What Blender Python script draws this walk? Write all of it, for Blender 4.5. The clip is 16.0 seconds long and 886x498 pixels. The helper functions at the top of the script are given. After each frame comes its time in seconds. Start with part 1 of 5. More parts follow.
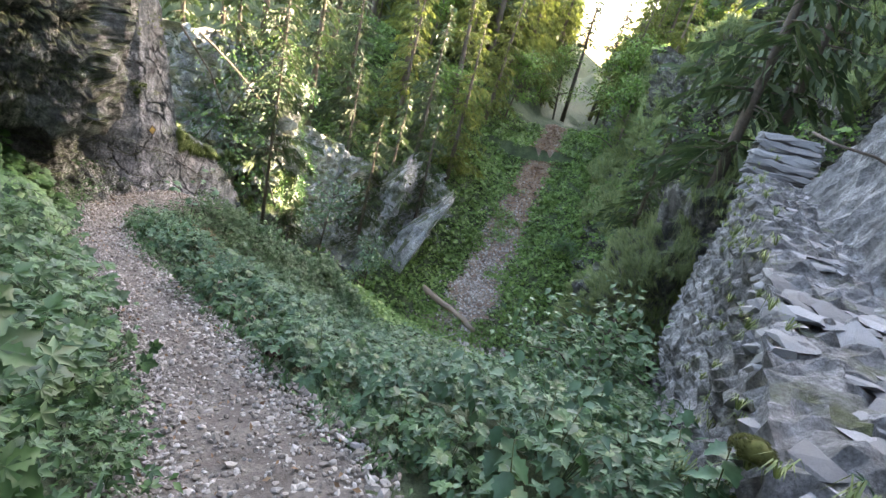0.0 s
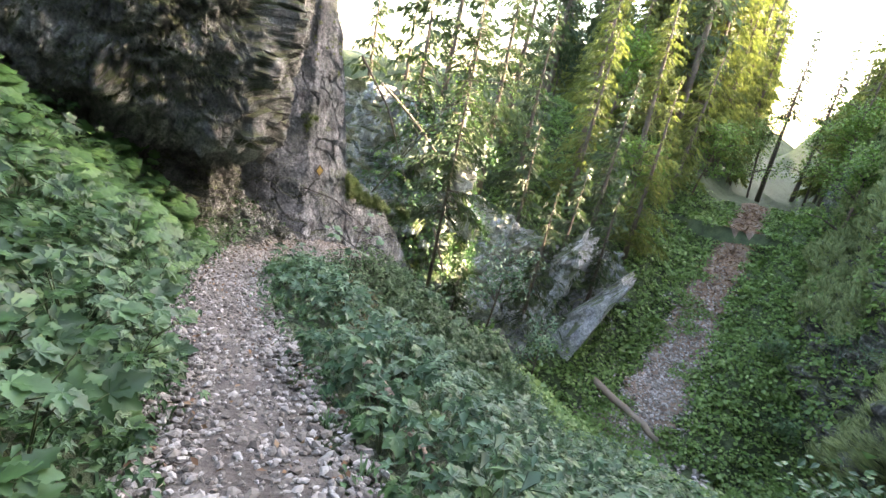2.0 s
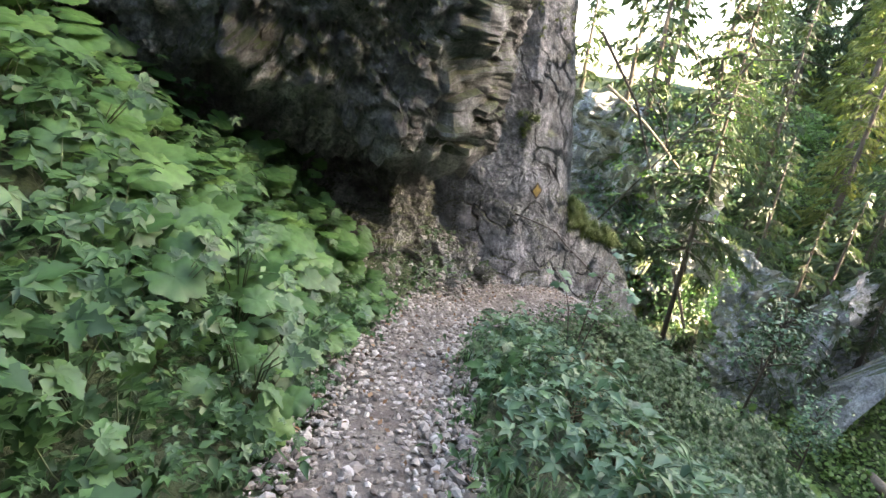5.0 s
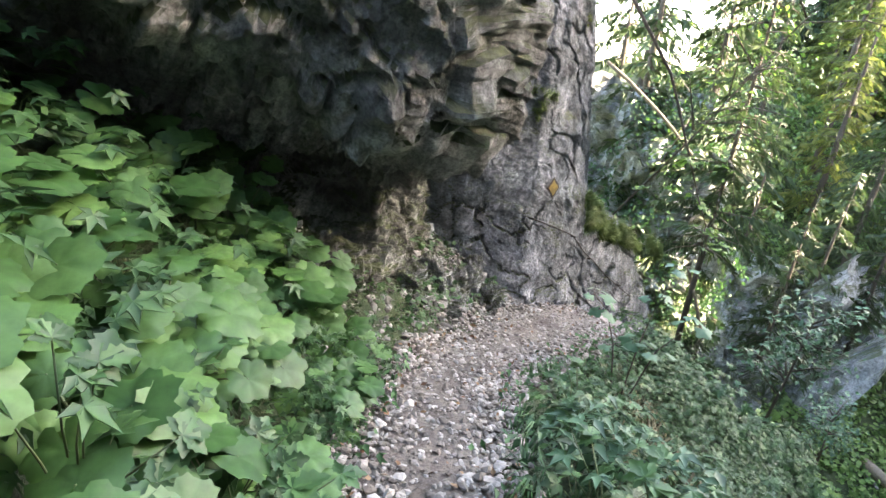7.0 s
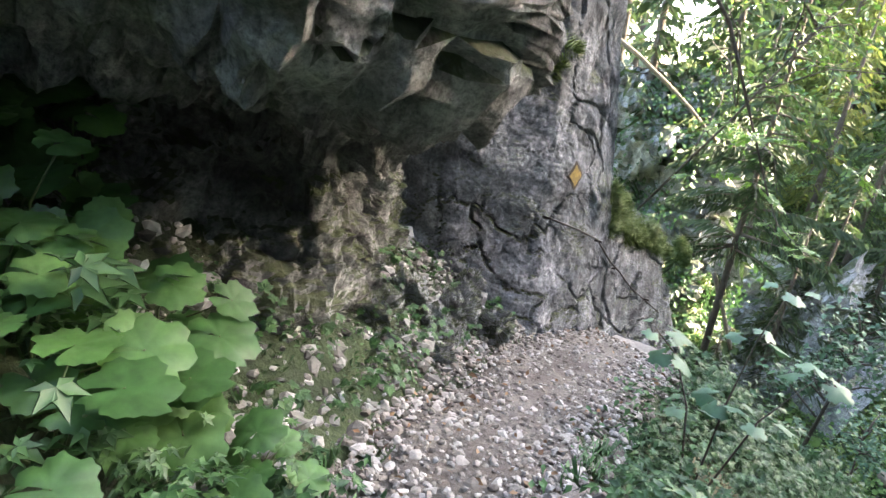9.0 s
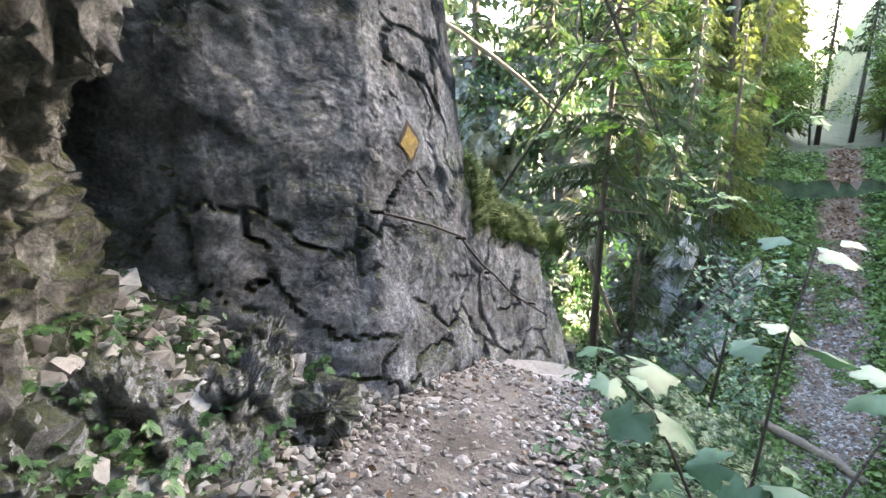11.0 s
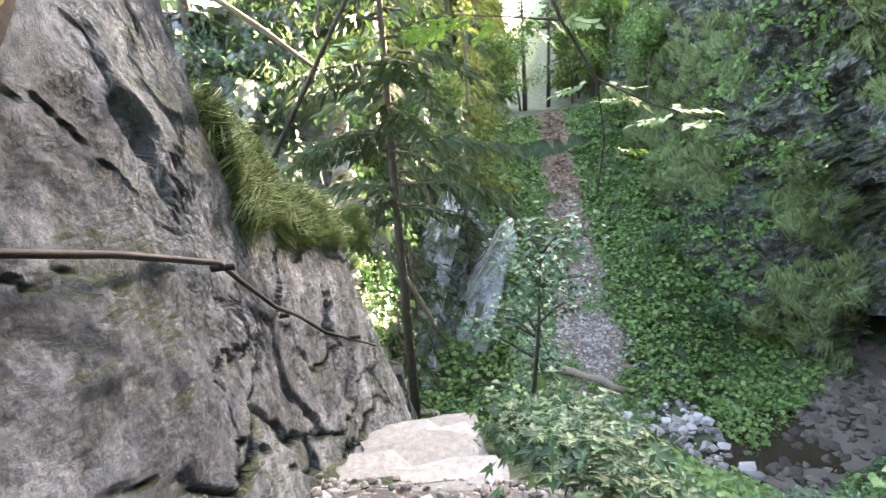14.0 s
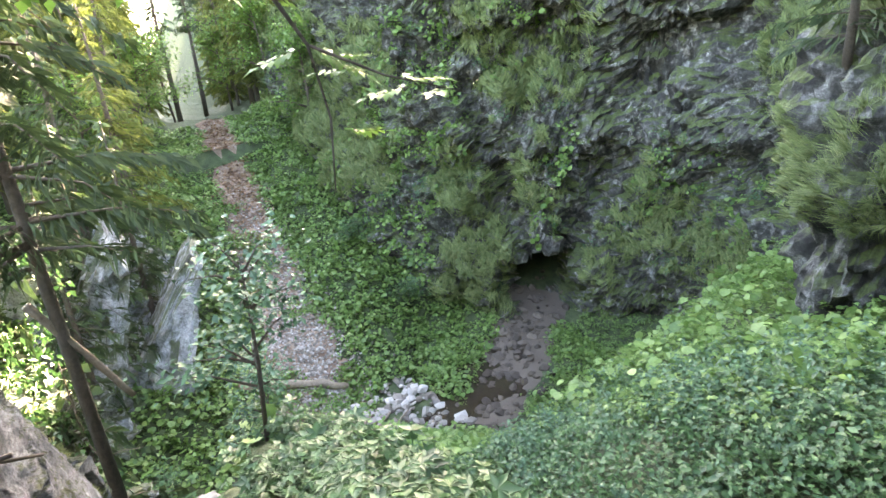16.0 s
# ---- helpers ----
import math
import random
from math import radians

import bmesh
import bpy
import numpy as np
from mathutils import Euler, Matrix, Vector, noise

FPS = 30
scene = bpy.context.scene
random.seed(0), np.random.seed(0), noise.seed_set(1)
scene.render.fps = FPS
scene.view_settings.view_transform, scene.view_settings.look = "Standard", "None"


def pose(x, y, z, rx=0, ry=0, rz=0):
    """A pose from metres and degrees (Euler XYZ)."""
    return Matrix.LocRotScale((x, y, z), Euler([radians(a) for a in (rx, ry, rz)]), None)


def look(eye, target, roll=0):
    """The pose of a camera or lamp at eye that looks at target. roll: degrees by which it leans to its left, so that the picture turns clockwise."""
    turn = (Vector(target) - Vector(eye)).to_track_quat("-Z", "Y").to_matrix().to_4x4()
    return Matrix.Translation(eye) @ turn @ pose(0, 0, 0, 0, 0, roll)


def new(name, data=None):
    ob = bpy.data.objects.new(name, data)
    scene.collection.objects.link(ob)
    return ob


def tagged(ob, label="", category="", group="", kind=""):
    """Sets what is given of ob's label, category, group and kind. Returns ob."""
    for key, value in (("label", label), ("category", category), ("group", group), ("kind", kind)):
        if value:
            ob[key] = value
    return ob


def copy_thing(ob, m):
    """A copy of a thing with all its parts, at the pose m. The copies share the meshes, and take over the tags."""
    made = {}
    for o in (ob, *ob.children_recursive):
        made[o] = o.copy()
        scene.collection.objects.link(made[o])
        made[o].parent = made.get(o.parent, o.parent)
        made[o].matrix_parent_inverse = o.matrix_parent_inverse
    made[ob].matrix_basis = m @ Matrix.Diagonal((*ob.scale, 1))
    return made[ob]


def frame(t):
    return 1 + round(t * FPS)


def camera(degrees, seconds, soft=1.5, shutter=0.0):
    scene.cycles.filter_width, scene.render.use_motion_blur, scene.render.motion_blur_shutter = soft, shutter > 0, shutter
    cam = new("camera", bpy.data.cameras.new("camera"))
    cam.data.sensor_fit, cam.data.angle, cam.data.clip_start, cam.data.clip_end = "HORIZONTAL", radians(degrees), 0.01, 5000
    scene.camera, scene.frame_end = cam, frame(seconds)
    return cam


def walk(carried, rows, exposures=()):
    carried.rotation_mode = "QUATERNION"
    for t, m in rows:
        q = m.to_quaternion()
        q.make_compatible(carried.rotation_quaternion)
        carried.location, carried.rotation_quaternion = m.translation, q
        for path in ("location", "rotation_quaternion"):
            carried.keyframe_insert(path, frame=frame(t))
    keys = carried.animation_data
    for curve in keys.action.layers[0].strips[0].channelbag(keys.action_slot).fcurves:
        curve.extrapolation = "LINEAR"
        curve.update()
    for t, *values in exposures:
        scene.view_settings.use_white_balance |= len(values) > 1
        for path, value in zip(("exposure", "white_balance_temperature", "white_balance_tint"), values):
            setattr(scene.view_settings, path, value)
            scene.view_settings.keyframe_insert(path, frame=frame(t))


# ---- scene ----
from mathutils.bvhtree import BVHTree

cam = camera(78.0, 16.0)
PATH = [
    (0, (0.014, -1.358, 0.696), (0.008, 0.488, -0.073), 15.2),
    (0.5, (-0.281, -0.601, 0.214), (-0.416, 1.269, -0.481), 13.2),
    (1, (-0.436, -0.067, -0.069), (-0.624, 1.789, -0.788), 14.2),
    (1.5, (-0.6, 0.71, -0.478), (-0.945, 2.553, -1.175), 13.7),
    (2, (-1.235, 1.625, -1.046), (-1.854, 3.422, -1.669), 12.1),
    (2.5, (-1.586, 2.264, -1.381), (-2.448, 3.96, -1.999), 6.5),
    (3, (-1.985, 2.756, -1.618), (-2.968, 4.397, -2.2), 6.7),
    (3.5, (-2.304, 3.185, -1.729), (-3.407, 4.769, -2.251), 7.8),
    (4, (-2.648, 3.566, -1.886), (-3.829, 5.091, -2.412), 7.7),
    (4.2, (-2.8, 3.714, -1.93), (-4.005, 5.212, -2.481), 7.2),
    (6.3, (-4.369, 5.003, -2.067), (-5.565, 6.45, -2.757), 8.6),
    (6.5, (-4.499, 5.115, -2.137), (-5.678, 6.581, -2.816), 7.7),
    (7, (-4.824, 5.41, -2.294), (-5.95, 6.924, -2.958), 6.9),
    (7.5, (-5.067, 5.716, -2.441), (-6.188, 7.224, -3.129), 7.2),
    (8, (-5.362, 6.035, -2.588), (-6.501, 7.516, -3.301), 7.4),
    (8.2, (-5.487, 6.188, -2.618), (-6.632, 7.666, -3.33), 7.5),
    (10.3, (-6.352, 8.039, -3.284), (-7.192, 9.778, -3.805), 1.9),
    (10.5, (-6.404, 8.21, -3.335), (-7.204, 9.968, -3.855), 1.1),
    (11, (-6.553, 8.644, -3.471), (-7.218, 10.454, -4.002), -0.3),
    (11.5, (-6.707, 9.08, -3.592), (-7.281, 10.919, -4.129), -0.9),
    (12, (-6.932, 9.455, -3.689), (-7.323, 11.335, -4.248), -1.1),
    (12.5, (-7.051, 9.813, -3.782), (-7.299, 11.723, -4.32), -1.9),
    (13, (-7.179, 10.186, -3.869), (-7.314, 12.111, -4.396), -2.4),
    (13.5, (-7.291, 10.476, -3.906), (-7.287, 12.399, -4.454), -3.0),
    (14, (-7.252, 10.697, -3.951), (-7.071, 12.597, -4.546), -4.0),
    (14.5, (-7.283, 10.864, -3.983), (-6.829, 12.698, -4.639), -4.1),
    (15, (-7.308, 10.982, -3.978), (-6.636, 12.743, -4.648), -4.8),
    (15.5, (-7.283, 11.128, -4.054), (-6.388, 12.786, -4.724), -4.8),
    (16, (-7.25, 11.266, -4.076), (-6.073, 12.741, -4.738), -5.2),
]
EXPOSURES = [(0, 4.05, 8000, 14), (1, 4.2, 8100, 15), (2.2, 4.1, 8000, 14), (3.5, 3.9, 8000, 14), (7, 4.3, 7500, 11), (11, 4.35, 7300, 11), (13.5, 4.5, 7600, 13), (16, 4.95, 8300, 15)]
walk(cam, [(t, look(e, a, r)) for t, e, a, r in PATH], EXPOSURES)

# ---- light ----
SUN_EL, SUN_AZ = 27.0, 38.0  # azimuth of the sun, counter-clockwise from +x in degrees
sun = new("sun", bpy.data.lights.new("sun", "SUN"))
sun.data.energy, sun.data.angle, sun.data.color = 4.5, radians(0.6), (1.0, 0.9, 0.74)
SUN_FROM = Vector((math.cos(radians(SUN_EL)) * math.cos(radians(SUN_AZ)), math.cos(radians(SUN_EL)) * math.sin(radians(SUN_AZ)), math.sin(radians(SUN_EL))))
sun.matrix_world = look(SUN_FROM * 60, (0, 0, 0))
world = bpy.data.worlds.new("sky")
scene.world = world
world.use_nodes = True
wn = world.node_tree
sky = wn.nodes.new("ShaderNodeTexSky")
sky.sky_type, sky.sun_disc = "NISHITA", False
sky.sun_elevation, sky.sun_rotation = radians(SUN_EL), radians(90 - SUN_AZ)
sky.dust_density = 2.0
wn.links.new(sky.outputs["Color"], wn.nodes["Background"].inputs["Color"])
wn.nodes["Background"].inputs["Strength"].default_value = 0.15

# ---- numeric noise ----
rng = np.random.default_rng(7)


def hash3(ix, iy, iz, k=0):
    h = (ix.astype(np.int64) * 73856093) ^ (iy.astype(np.int64) * 19349663) ^ (iz.astype(np.int64) * 83492791) ^ (k * 2654435761)
    h = (h ^ (h >> 13)) * 1274126177 & 0x7FFFFFFF
    h = (h ^ (h >> 15)) * 2246822519 & 0x7FFFFFFF
    return ((h ^ (h >> 12)) & 0xFFFFF) / float(0xFFFFF)


def vnoise(p, k=0):
    """Smooth value noise in -1..1 at points p (n, 3)."""
    i = np.floor(p).astype(np.int64)
    f = p - i
    f = f * f * (3 - 2 * f)
    out = np.zeros(len(p))
    for dx in (0, 1):
        for dy in (0, 1):
            for dz in (0, 1):
                w = (f[:, 0] if dx else 1 - f[:, 0]) * (f[:, 1] if dy else 1 - f[:, 1]) * (f[:, 2] if dz else 1 - f[:, 2])
                out += w * hash3(i[:, 0] + dx, i[:, 1] + dy, i[:, 2] + dz, k)
    return out * 2 - 1


def fbm(p, octaves=4, k=0, gain=0.5):
    out, amp = np.zeros(len(p)), 1.0
    for o in range(octaves):
        out += amp * vnoise(p * 2.0**o + 17.3 * o, k + o)
        amp *= gain
    return out


def cells(p, k=0):
    """Nearest cell's random value, and the gap between the two nearest seeds (0 on a crack)."""
    i = np.floor(p).astype(np.int64)
    d1, d2, val = np.full(len(p), 9.0), np.full(len(p), 9.0), np.zeros(len(p))
    for dx in (-1, 0, 1):
        for dy in (-1, 0, 1):
            for dz in (-1, 0, 1):
                c = i + (dx, dy, dz)
                s = np.stack([c[:, a] + hash3(c[:, 0], c[:, 1], c[:, 2], k + 11 * (a + 1)) for a in range(3)], 1)
                d = np.linalg.norm(s - p, axis=1)
                near = d < d1
                d2 = np.where(near, d1, np.minimum(d2, d))
                val = np.where(near, hash3(c[:, 0], c[:, 1], c[:, 2], k + 5), val)
                d1 = np.where(near, d, d1)
    return val, d2 - d1


def smooth(a, b, x):
    t = np.clip((x - a) / (b - a), 0, 1)
    return t * t * (3 - 2 * t)


# ---- mesh helpers ----
def mesh_of(name, verts, faces, material, shade=False):
    """A mesh from arrays; faces is an (n, 3) or (n, 4) array or a list of both."""
    me = bpy.data.meshes.new(name)
    lists = faces if isinstance(faces, list) else [faces]
    lists = [np.asarray(f, dtype=np.int32) for f in lists if len(f)]
    verts = np.asarray(verts, dtype=np.float32)
    me.vertices.add(len(verts))
    me.vertices.foreach_set("co", verts.ravel())
    loops = np.concatenate([f.ravel() for f in lists])
    sizes = np.concatenate([np.full(len(f), f.shape[1], dtype=np.int32) for f in lists])
    me.loops.add(len(loops))
    me.loops.foreach_set("vertex_index", loops)
    me.polygons.add(len(sizes))
    me.polygons.foreach_set("loop_start", np.concatenate([[0], np.cumsum(sizes)[:-1]]).astype(np.int32))
    me.polygons.foreach_set("use_smooth", np.full(len(sizes), shade, dtype=bool))
    me.update(calc_edges=True)
    me.validate()
    me.materials.append(material)
    return me


def thing(name, verts, faces, material, shade=False, parent=None, label="", category="", group="", kind=""):
    ob = new(name, mesh_of(name, verts, faces, material, shade))
    if parent is not None:
        ob.parent = parent
    return tagged(ob, label, category, group, kind)


def part(name, bm, material, parent, label=""):
    me = bpy.data.meshes.new(name)
    bm.to_mesh(me)
    bm.free()
    me.materials.append(material)
    ob = new(name, me)
    ob.parent = parent
    return tagged(ob, label)


def grid_faces(nu, nv):
    a = np.arange((nu - 1) * nv).reshape(nu - 1, nv)[:, : nv - 1].ravel()
    return np.stack([a, a + nv, a + nv + 1, a + 1], 1)


def joined(template, m, jitter=None):
    """Many copies of one template (verts, faces) at the 4x4 matrices m, as one array pair."""
    v, f = template
    n = len(m)
    out = np.einsum("nij,vj->nvi", m[:, :3, :3], v) + m[:, None, :3, 3]
    faces = (f[None] + (np.arange(n) * len(v))[:, None, None]).reshape(-1, f.shape[1])
    return out.reshape(-1, 3), faces


def merge(pieces):
    vs, fs, at = [], [], 0
    for v, f in pieces:
        vs.append(v)
        fs.append(f + at)
        at += len(v)
    return np.concatenate(vs), np.concatenate(fs)


def frames_at(pos, up, yaw, size, lean=0.0):
    """Matrices with z along up (n, 3), turned by yaw, scaled by size."""
    up = up / np.linalg.norm(up, axis=1, keepdims=True)
    ref = np.stack([np.cos(yaw), np.sin(yaw), np.zeros_like(yaw)], 1)
    x = ref - up * (ref * up).sum(1, keepdims=True)
    x /= np.linalg.norm(x, axis=1, keepdims=True) + 1e-9
    y = np.cross(up, x)
    m = np.zeros((len(pos), 4, 4))
    m[:, :3, 0], m[:, :3, 1], m[:, :3, 2], m[:, :3, 3], m[:, 3, 3] = x * size[:, None], y * size[:, None], up * size[:, None], pos, 1
    return m


# ---- materials ----
def material(name):
    mat = bpy.data.materials.new(name)
    mat.use_nodes = True
    nt = mat.node_tree
    return mat, nt, nt.nodes["Principled BSDF"]


def node(nt, kind, **values):
    n = nt.nodes.new(kind)
    for key, v in values.items():
        n.inputs[key.replace("_", " ")].default_value = v
    return n


def ramp(nt, source, stops):
    r = nt.nodes.new("ShaderNodeValToRGB")
    while len(r.color_ramp.elements) < len(stops):
        r.color_ramp.elements.new(0.5)
    for e, (pos, col) in zip(r.color_ramp.elements, stops):
        e.position, e.color = pos, (*col, 1)
    nt.links.new(source, r.inputs["Fac"])
    return r.outputs["Color"]


def mix(nt, fac, a, b, mode="MIX"):
    n = nt.nodes.new("ShaderNodeMix")
    n.data_type, n.blend_type = "RGBA", mode
    for sock, v in ((n.inputs[0], fac), (n.inputs[6], a), (n.inputs[7], b)):
        if isinstance(v, (int, float)):
            sock.default_value = v
        elif isinstance(v, tuple):
            sock.default_value = (*v, 1)
        else:
            nt.links.new(v, sock)
    return n.outputs[2]


def noise_of(nt, scale, detail=4.0, rough=0.55, distortion=0.0):
    tc = nt.nodes.get("Texture Coordinate") or nt.nodes.new("ShaderNodeTexCoord")
    n = node(nt, "ShaderNodeTexNoise", Scale=scale, Detail=detail, Roughness=rough, Distortion=distortion)
    nt.links.new(tc.outputs["Object"], n.inputs["Vector"])
    return n.outputs["Fac"]


def bump(nt, bsdf, height, strength, distance):
    b = node(nt, "ShaderNodeBump", Strength=strength, Distance=distance)
    nt.links.new(height, b.inputs["Height"])
    nt.links.new(b.outputs["Normal"], bsdf.inputs["Normal"])


def rock_material(name, dark, mid, light, moss=0.35, mossy=(0.045, 0.06, 0.015), stain=0.5, upper_streaks=None):
    mat, nt, b = material(name)
    base = ramp(nt, noise_of(nt, 2.3, 9, 0.62, 0.4), [(0.3, dark), (0.5, mid), (0.72, light)])
    fine = ramp(nt, noise_of(nt, 34, 8, 0.78), [(0.36, (0.42, 0.42, 0.42)), (0.5, (1.0, 1.0, 1.0)), (0.64, (1.5, 1.5, 1.5))])
    base = mix(nt, 1.0, base, fine, "MULTIPLY")
    patch = ramp(nt, noise_of(nt, 6.5, 6, 0.6, 0.8), [(0.4, (0.7, 0.7, 0.7)), (0.62, (1.25, 1.25, 1.25))])
    base = mix(nt, 1.0, base, patch, "MULTIPLY")
    wet = ramp(nt, noise_of(nt, 0.55, 5, 0.6, 1.5), [(0.44, (0, 0, 0)), (0.62, (stain,) * 3)])
    base = mix(nt, wet, base, tuple(c * 0.4 for c in dark))
    if upper_streaks:
        # black vertical streaks, dense on the cliff's upper part and thinning out below
        tc = nt.nodes["Texture Coordinate"]
        stretch = nt.nodes.new("ShaderNodeMapping")
        stretch.inputs["Scale"].default_value = (1.6, 1.6, 0.22)
        nt.links.new(tc.outputs["Object"], stretch.inputs["Vector"])
        runs = node(nt, "ShaderNodeTexNoise", Scale=1.0, Detail=7.0, Roughness=0.62)
        nt.links.new(stretch.outputs["Vector"], runs.inputs["Vector"])
        place = nt.nodes.new("ShaderNodeSeparateXYZ")
        nt.links.new(tc.outputs["Object"], place.inputs[0])
        level = nt.nodes.new("ShaderNodeMapRange")
        level.inputs["From Min"].default_value, level.inputs["From Max"].default_value = upper_streaks
        level.inputs["To Min"].default_value, level.inputs["To Max"].default_value = -0.3, 0.3
        nt.links.new(place.outputs["Z"], level.inputs["Value"])
        total = nt.nodes.new("ShaderNodeMath")
        nt.links.new(runs.outputs["Fac"], total.inputs[0])
        nt.links.new(level.outputs["Result"], total.inputs[1])
        black = ramp(nt, total.outputs[0], [(0.42, (0, 0, 0)), (0.62, (0.85, 0.85, 0.85))])
        base = mix(nt, black, base, (0.022, 0.021, 0.02))
    geo = nt.nodes.new("ShaderNodeNewGeometry")
    sep = nt.nodes.new("ShaderNodeSeparateXYZ")
    nt.links.new(geo.outputs["Normal"], sep.inputs[0])
    m = nt.nodes.new("ShaderNodeMath")
    m.operation = "MULTIPLY_ADD"
    nt.links.new(noise_of(nt, 1.6, 6, 0.65), m.inputs[0])
    m.inputs[1].default_value = 2.2
    nt.links.new(sep.outputs["Z"], m.inputs[2])
    off = nt.nodes.new("ShaderNodeMath")
    off.operation = "SUBTRACT"
    nt.links.new(m.outputs[0], off.inputs[0])
    off.inputs[1].default_value = 1.25 - moss
    cover = ramp(nt, off.outputs[0], [(0.25, (0, 0, 0)), (0.6, (0.9, 0.9, 0.9))])
    mosscol = ramp(nt, noise_of(nt, 9, 5, 0.6), [(0.35, tuple(c * 0.5 for c in mossy)), (0.7, tuple(c * 1.6 for c in mossy))])
    base = mix(nt, cover, base, mosscol)
    nt.links.new(base, b.inputs["Base Color"])
    b.inputs["Roughness"].default_value = 0.82
    rough = nt.nodes.new("ShaderNodeMath")
    rough.operation = "MULTIPLY_ADD"
    nt.links.new(noise_of(nt, 62, 8, 0.75), rough.inputs[0])
    rough.inputs[1].default_value = 0.55
    nt.links.new(noise_of(nt, 13, 10, 0.72, 0.1), rough.inputs[2])
    bump(nt, b, rough.outputs[0], 0.9, 0.06)
    return mat


def leaf_material(name, dark, mid, light, rough=0.5, through_light=0.25):
    mat, nt, b = material(name)
    geo = nt.nodes.new("ShaderNodeNewGeometry")
    tone = ramp(nt, geo.outputs["Random Per Island"], [(0.0, dark), (0.5, mid), (1.0, light)])
    vein = ramp(nt, noise_of(nt, 14, 4, 0.6), [(0.3, (0.75, 0.75, 0.75)), (0.7, (1.2, 1.2, 1.2))])
    col = mix(nt, 1.0, tone, vein, "MULTIPLY")
    nt.links.new(col, b.inputs["Base Color"])
    b.inputs["Roughness"].default_value = rough
    tr = nt.nodes.new("ShaderNodeBsdfTranslucent")
    nt.links.new(col, tr.inputs["Color"])
    ms = nt.nodes.new("ShaderNodeMixShader")
    ms.inputs[0].default_value = through_light
    nt.links.new(b.outputs[0], ms.inputs[1])
    nt.links.new(tr.outputs[0], ms.inputs[2])
    nt.links.new(ms.outputs[0], nt.nodes["Material Output"].inputs["Surface"])
    return mat


def soil_material(name, a, b_, c, scale=3.0, bump_d=0.03):
    mat, nt, b = material(name)
    col = ramp(nt, noise_of(nt, scale, 8, 0.65, 0.3), [(0.3, a), (0.5, b_), (0.7, c)])
    fine = ramp(nt, noise_of(nt, 45, 5, 0.7), [(0.3, (0.5, 0.5, 0.5)), (0.7, (1.35, 1.35, 1.35))])
    nt.links.new(mix(nt, 1.0, col, fine, "MULTIPLY"), b.inputs["Base Color"])
    b.inputs["Roughness"].default_value = 0.9
    bump(nt, b, noise_of(nt, 30, 8, 0.7), 0.9, bump_d)
    return mat


def stone_material(name, dark, mid, light):
    mat, nt, b = material(name)
    info = nt.nodes.new("ShaderNodeObjectInfo")
    geo = nt.nodes.new("ShaderNodeNewGeometry")
    add = nt.nodes.new("ShaderNodeMath")
    add.operation = "ADD"
    nt.links.new(info.outputs["Random"], add.inputs[0])
    nt.links.new(geo.outputs["Random Per Island"], add.inputs[1])
    half = nt.nodes.new("ShaderNodeMath")
    half.operation = "FRACT"
    nt.links.new(add.outputs[0], half.inputs[0])
    tone = ramp(nt, half.outputs[0], [(0.0, dark), (0.5, mid), (1.0, light)])
    fine = ramp(nt, noise_of(nt, 26, 6, 0.7), [(0.3, (0.65, 0.65, 0.65)), (0.7, (1.2, 1.2, 1.2))])
    nt.links.new(mix(nt, 1.0, tone, fine, "MULTIPLY"), b.inputs["Base Color"])
    b.inputs["Roughness"].default_value = 0.85
    bump(nt, b, noise_of(nt, 40, 6, 0.7), 0.5, 0.01)
    return mat


def bark_material(name, a, c):
    mat, nt, b = material(name)
    nt.links.new(ramp(nt, noise_of(nt, 9, 8, 0.7, 1.0), [(0.3, a), (0.7, c)]), b.inputs["Base Color"])
    b.inputs["Roughness"].default_value = 0.9
    bump(nt, b, noise_of(nt, 18, 8, 0.7, 1.0), 0.9, 0.03)
    return mat


ROCK = rock_material("grey_limestone", (0.09, 0.085, 0.08), (0.27, 0.265, 0.255), (0.46, 0.455, 0.44), 0.18)
ROCK_DARK = rock_material("shaded_limestone", (0.06, 0.057, 0.053), (0.25, 0.245, 0.236), (0.52, 0.515, 0.5), 0.12, stain=0.55, upper_streaks=(-2.6, 1.2))
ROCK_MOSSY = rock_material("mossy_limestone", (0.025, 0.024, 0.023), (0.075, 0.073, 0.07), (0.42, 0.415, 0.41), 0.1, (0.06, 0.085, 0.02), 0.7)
ROCK_WALL = rock_material("bluish_limestone", (0.078, 0.083, 0.094), (0.222, 0.237, 0.268), (0.42, 0.44, 0.485), 0.1, stain=0.4)
ROCK_PALE = rock_material("pale_limestone", (0.17, 0.172, 0.18), (0.42, 0.43, 0.45), (0.62, 0.63, 0.65), 0.1, stain=0.3)
SOIL = soil_material("forest_soil", (0.035, 0.026, 0.016), (0.07, 0.055, 0.034), (0.11, 0.09, 0.055))
GREEN_SOIL = soil_material("herb_layer", (0.02, 0.028, 0.012), (0.04, 0.062, 0.022), (0.075, 0.1, 0.04), 1.4, 0.06)
GRAVEL = soil_material("trodden_gravel", (0.06, 0.048, 0.04), (0.12, 0.1, 0.086), (0.21, 0.182, 0.16), 2.2, 0.03)
SCREE = soil_material("leaf_strewn_scree", (0.1, 0.06, 0.04), (0.2, 0.135, 0.1), (0.33, 0.28, 0.24), 1.2, 0.05)
STONE = stone_material("broken_limestone", (0.12, 0.1, 0.085), (0.22, 0.195, 0.175), (0.4, 0.375, 0.35))
RUBBLE = stone_material("dirty_limestone", (0.08, 0.074, 0.068), (0.22, 0.21, 0.2), (0.46, 0.45, 0.44))
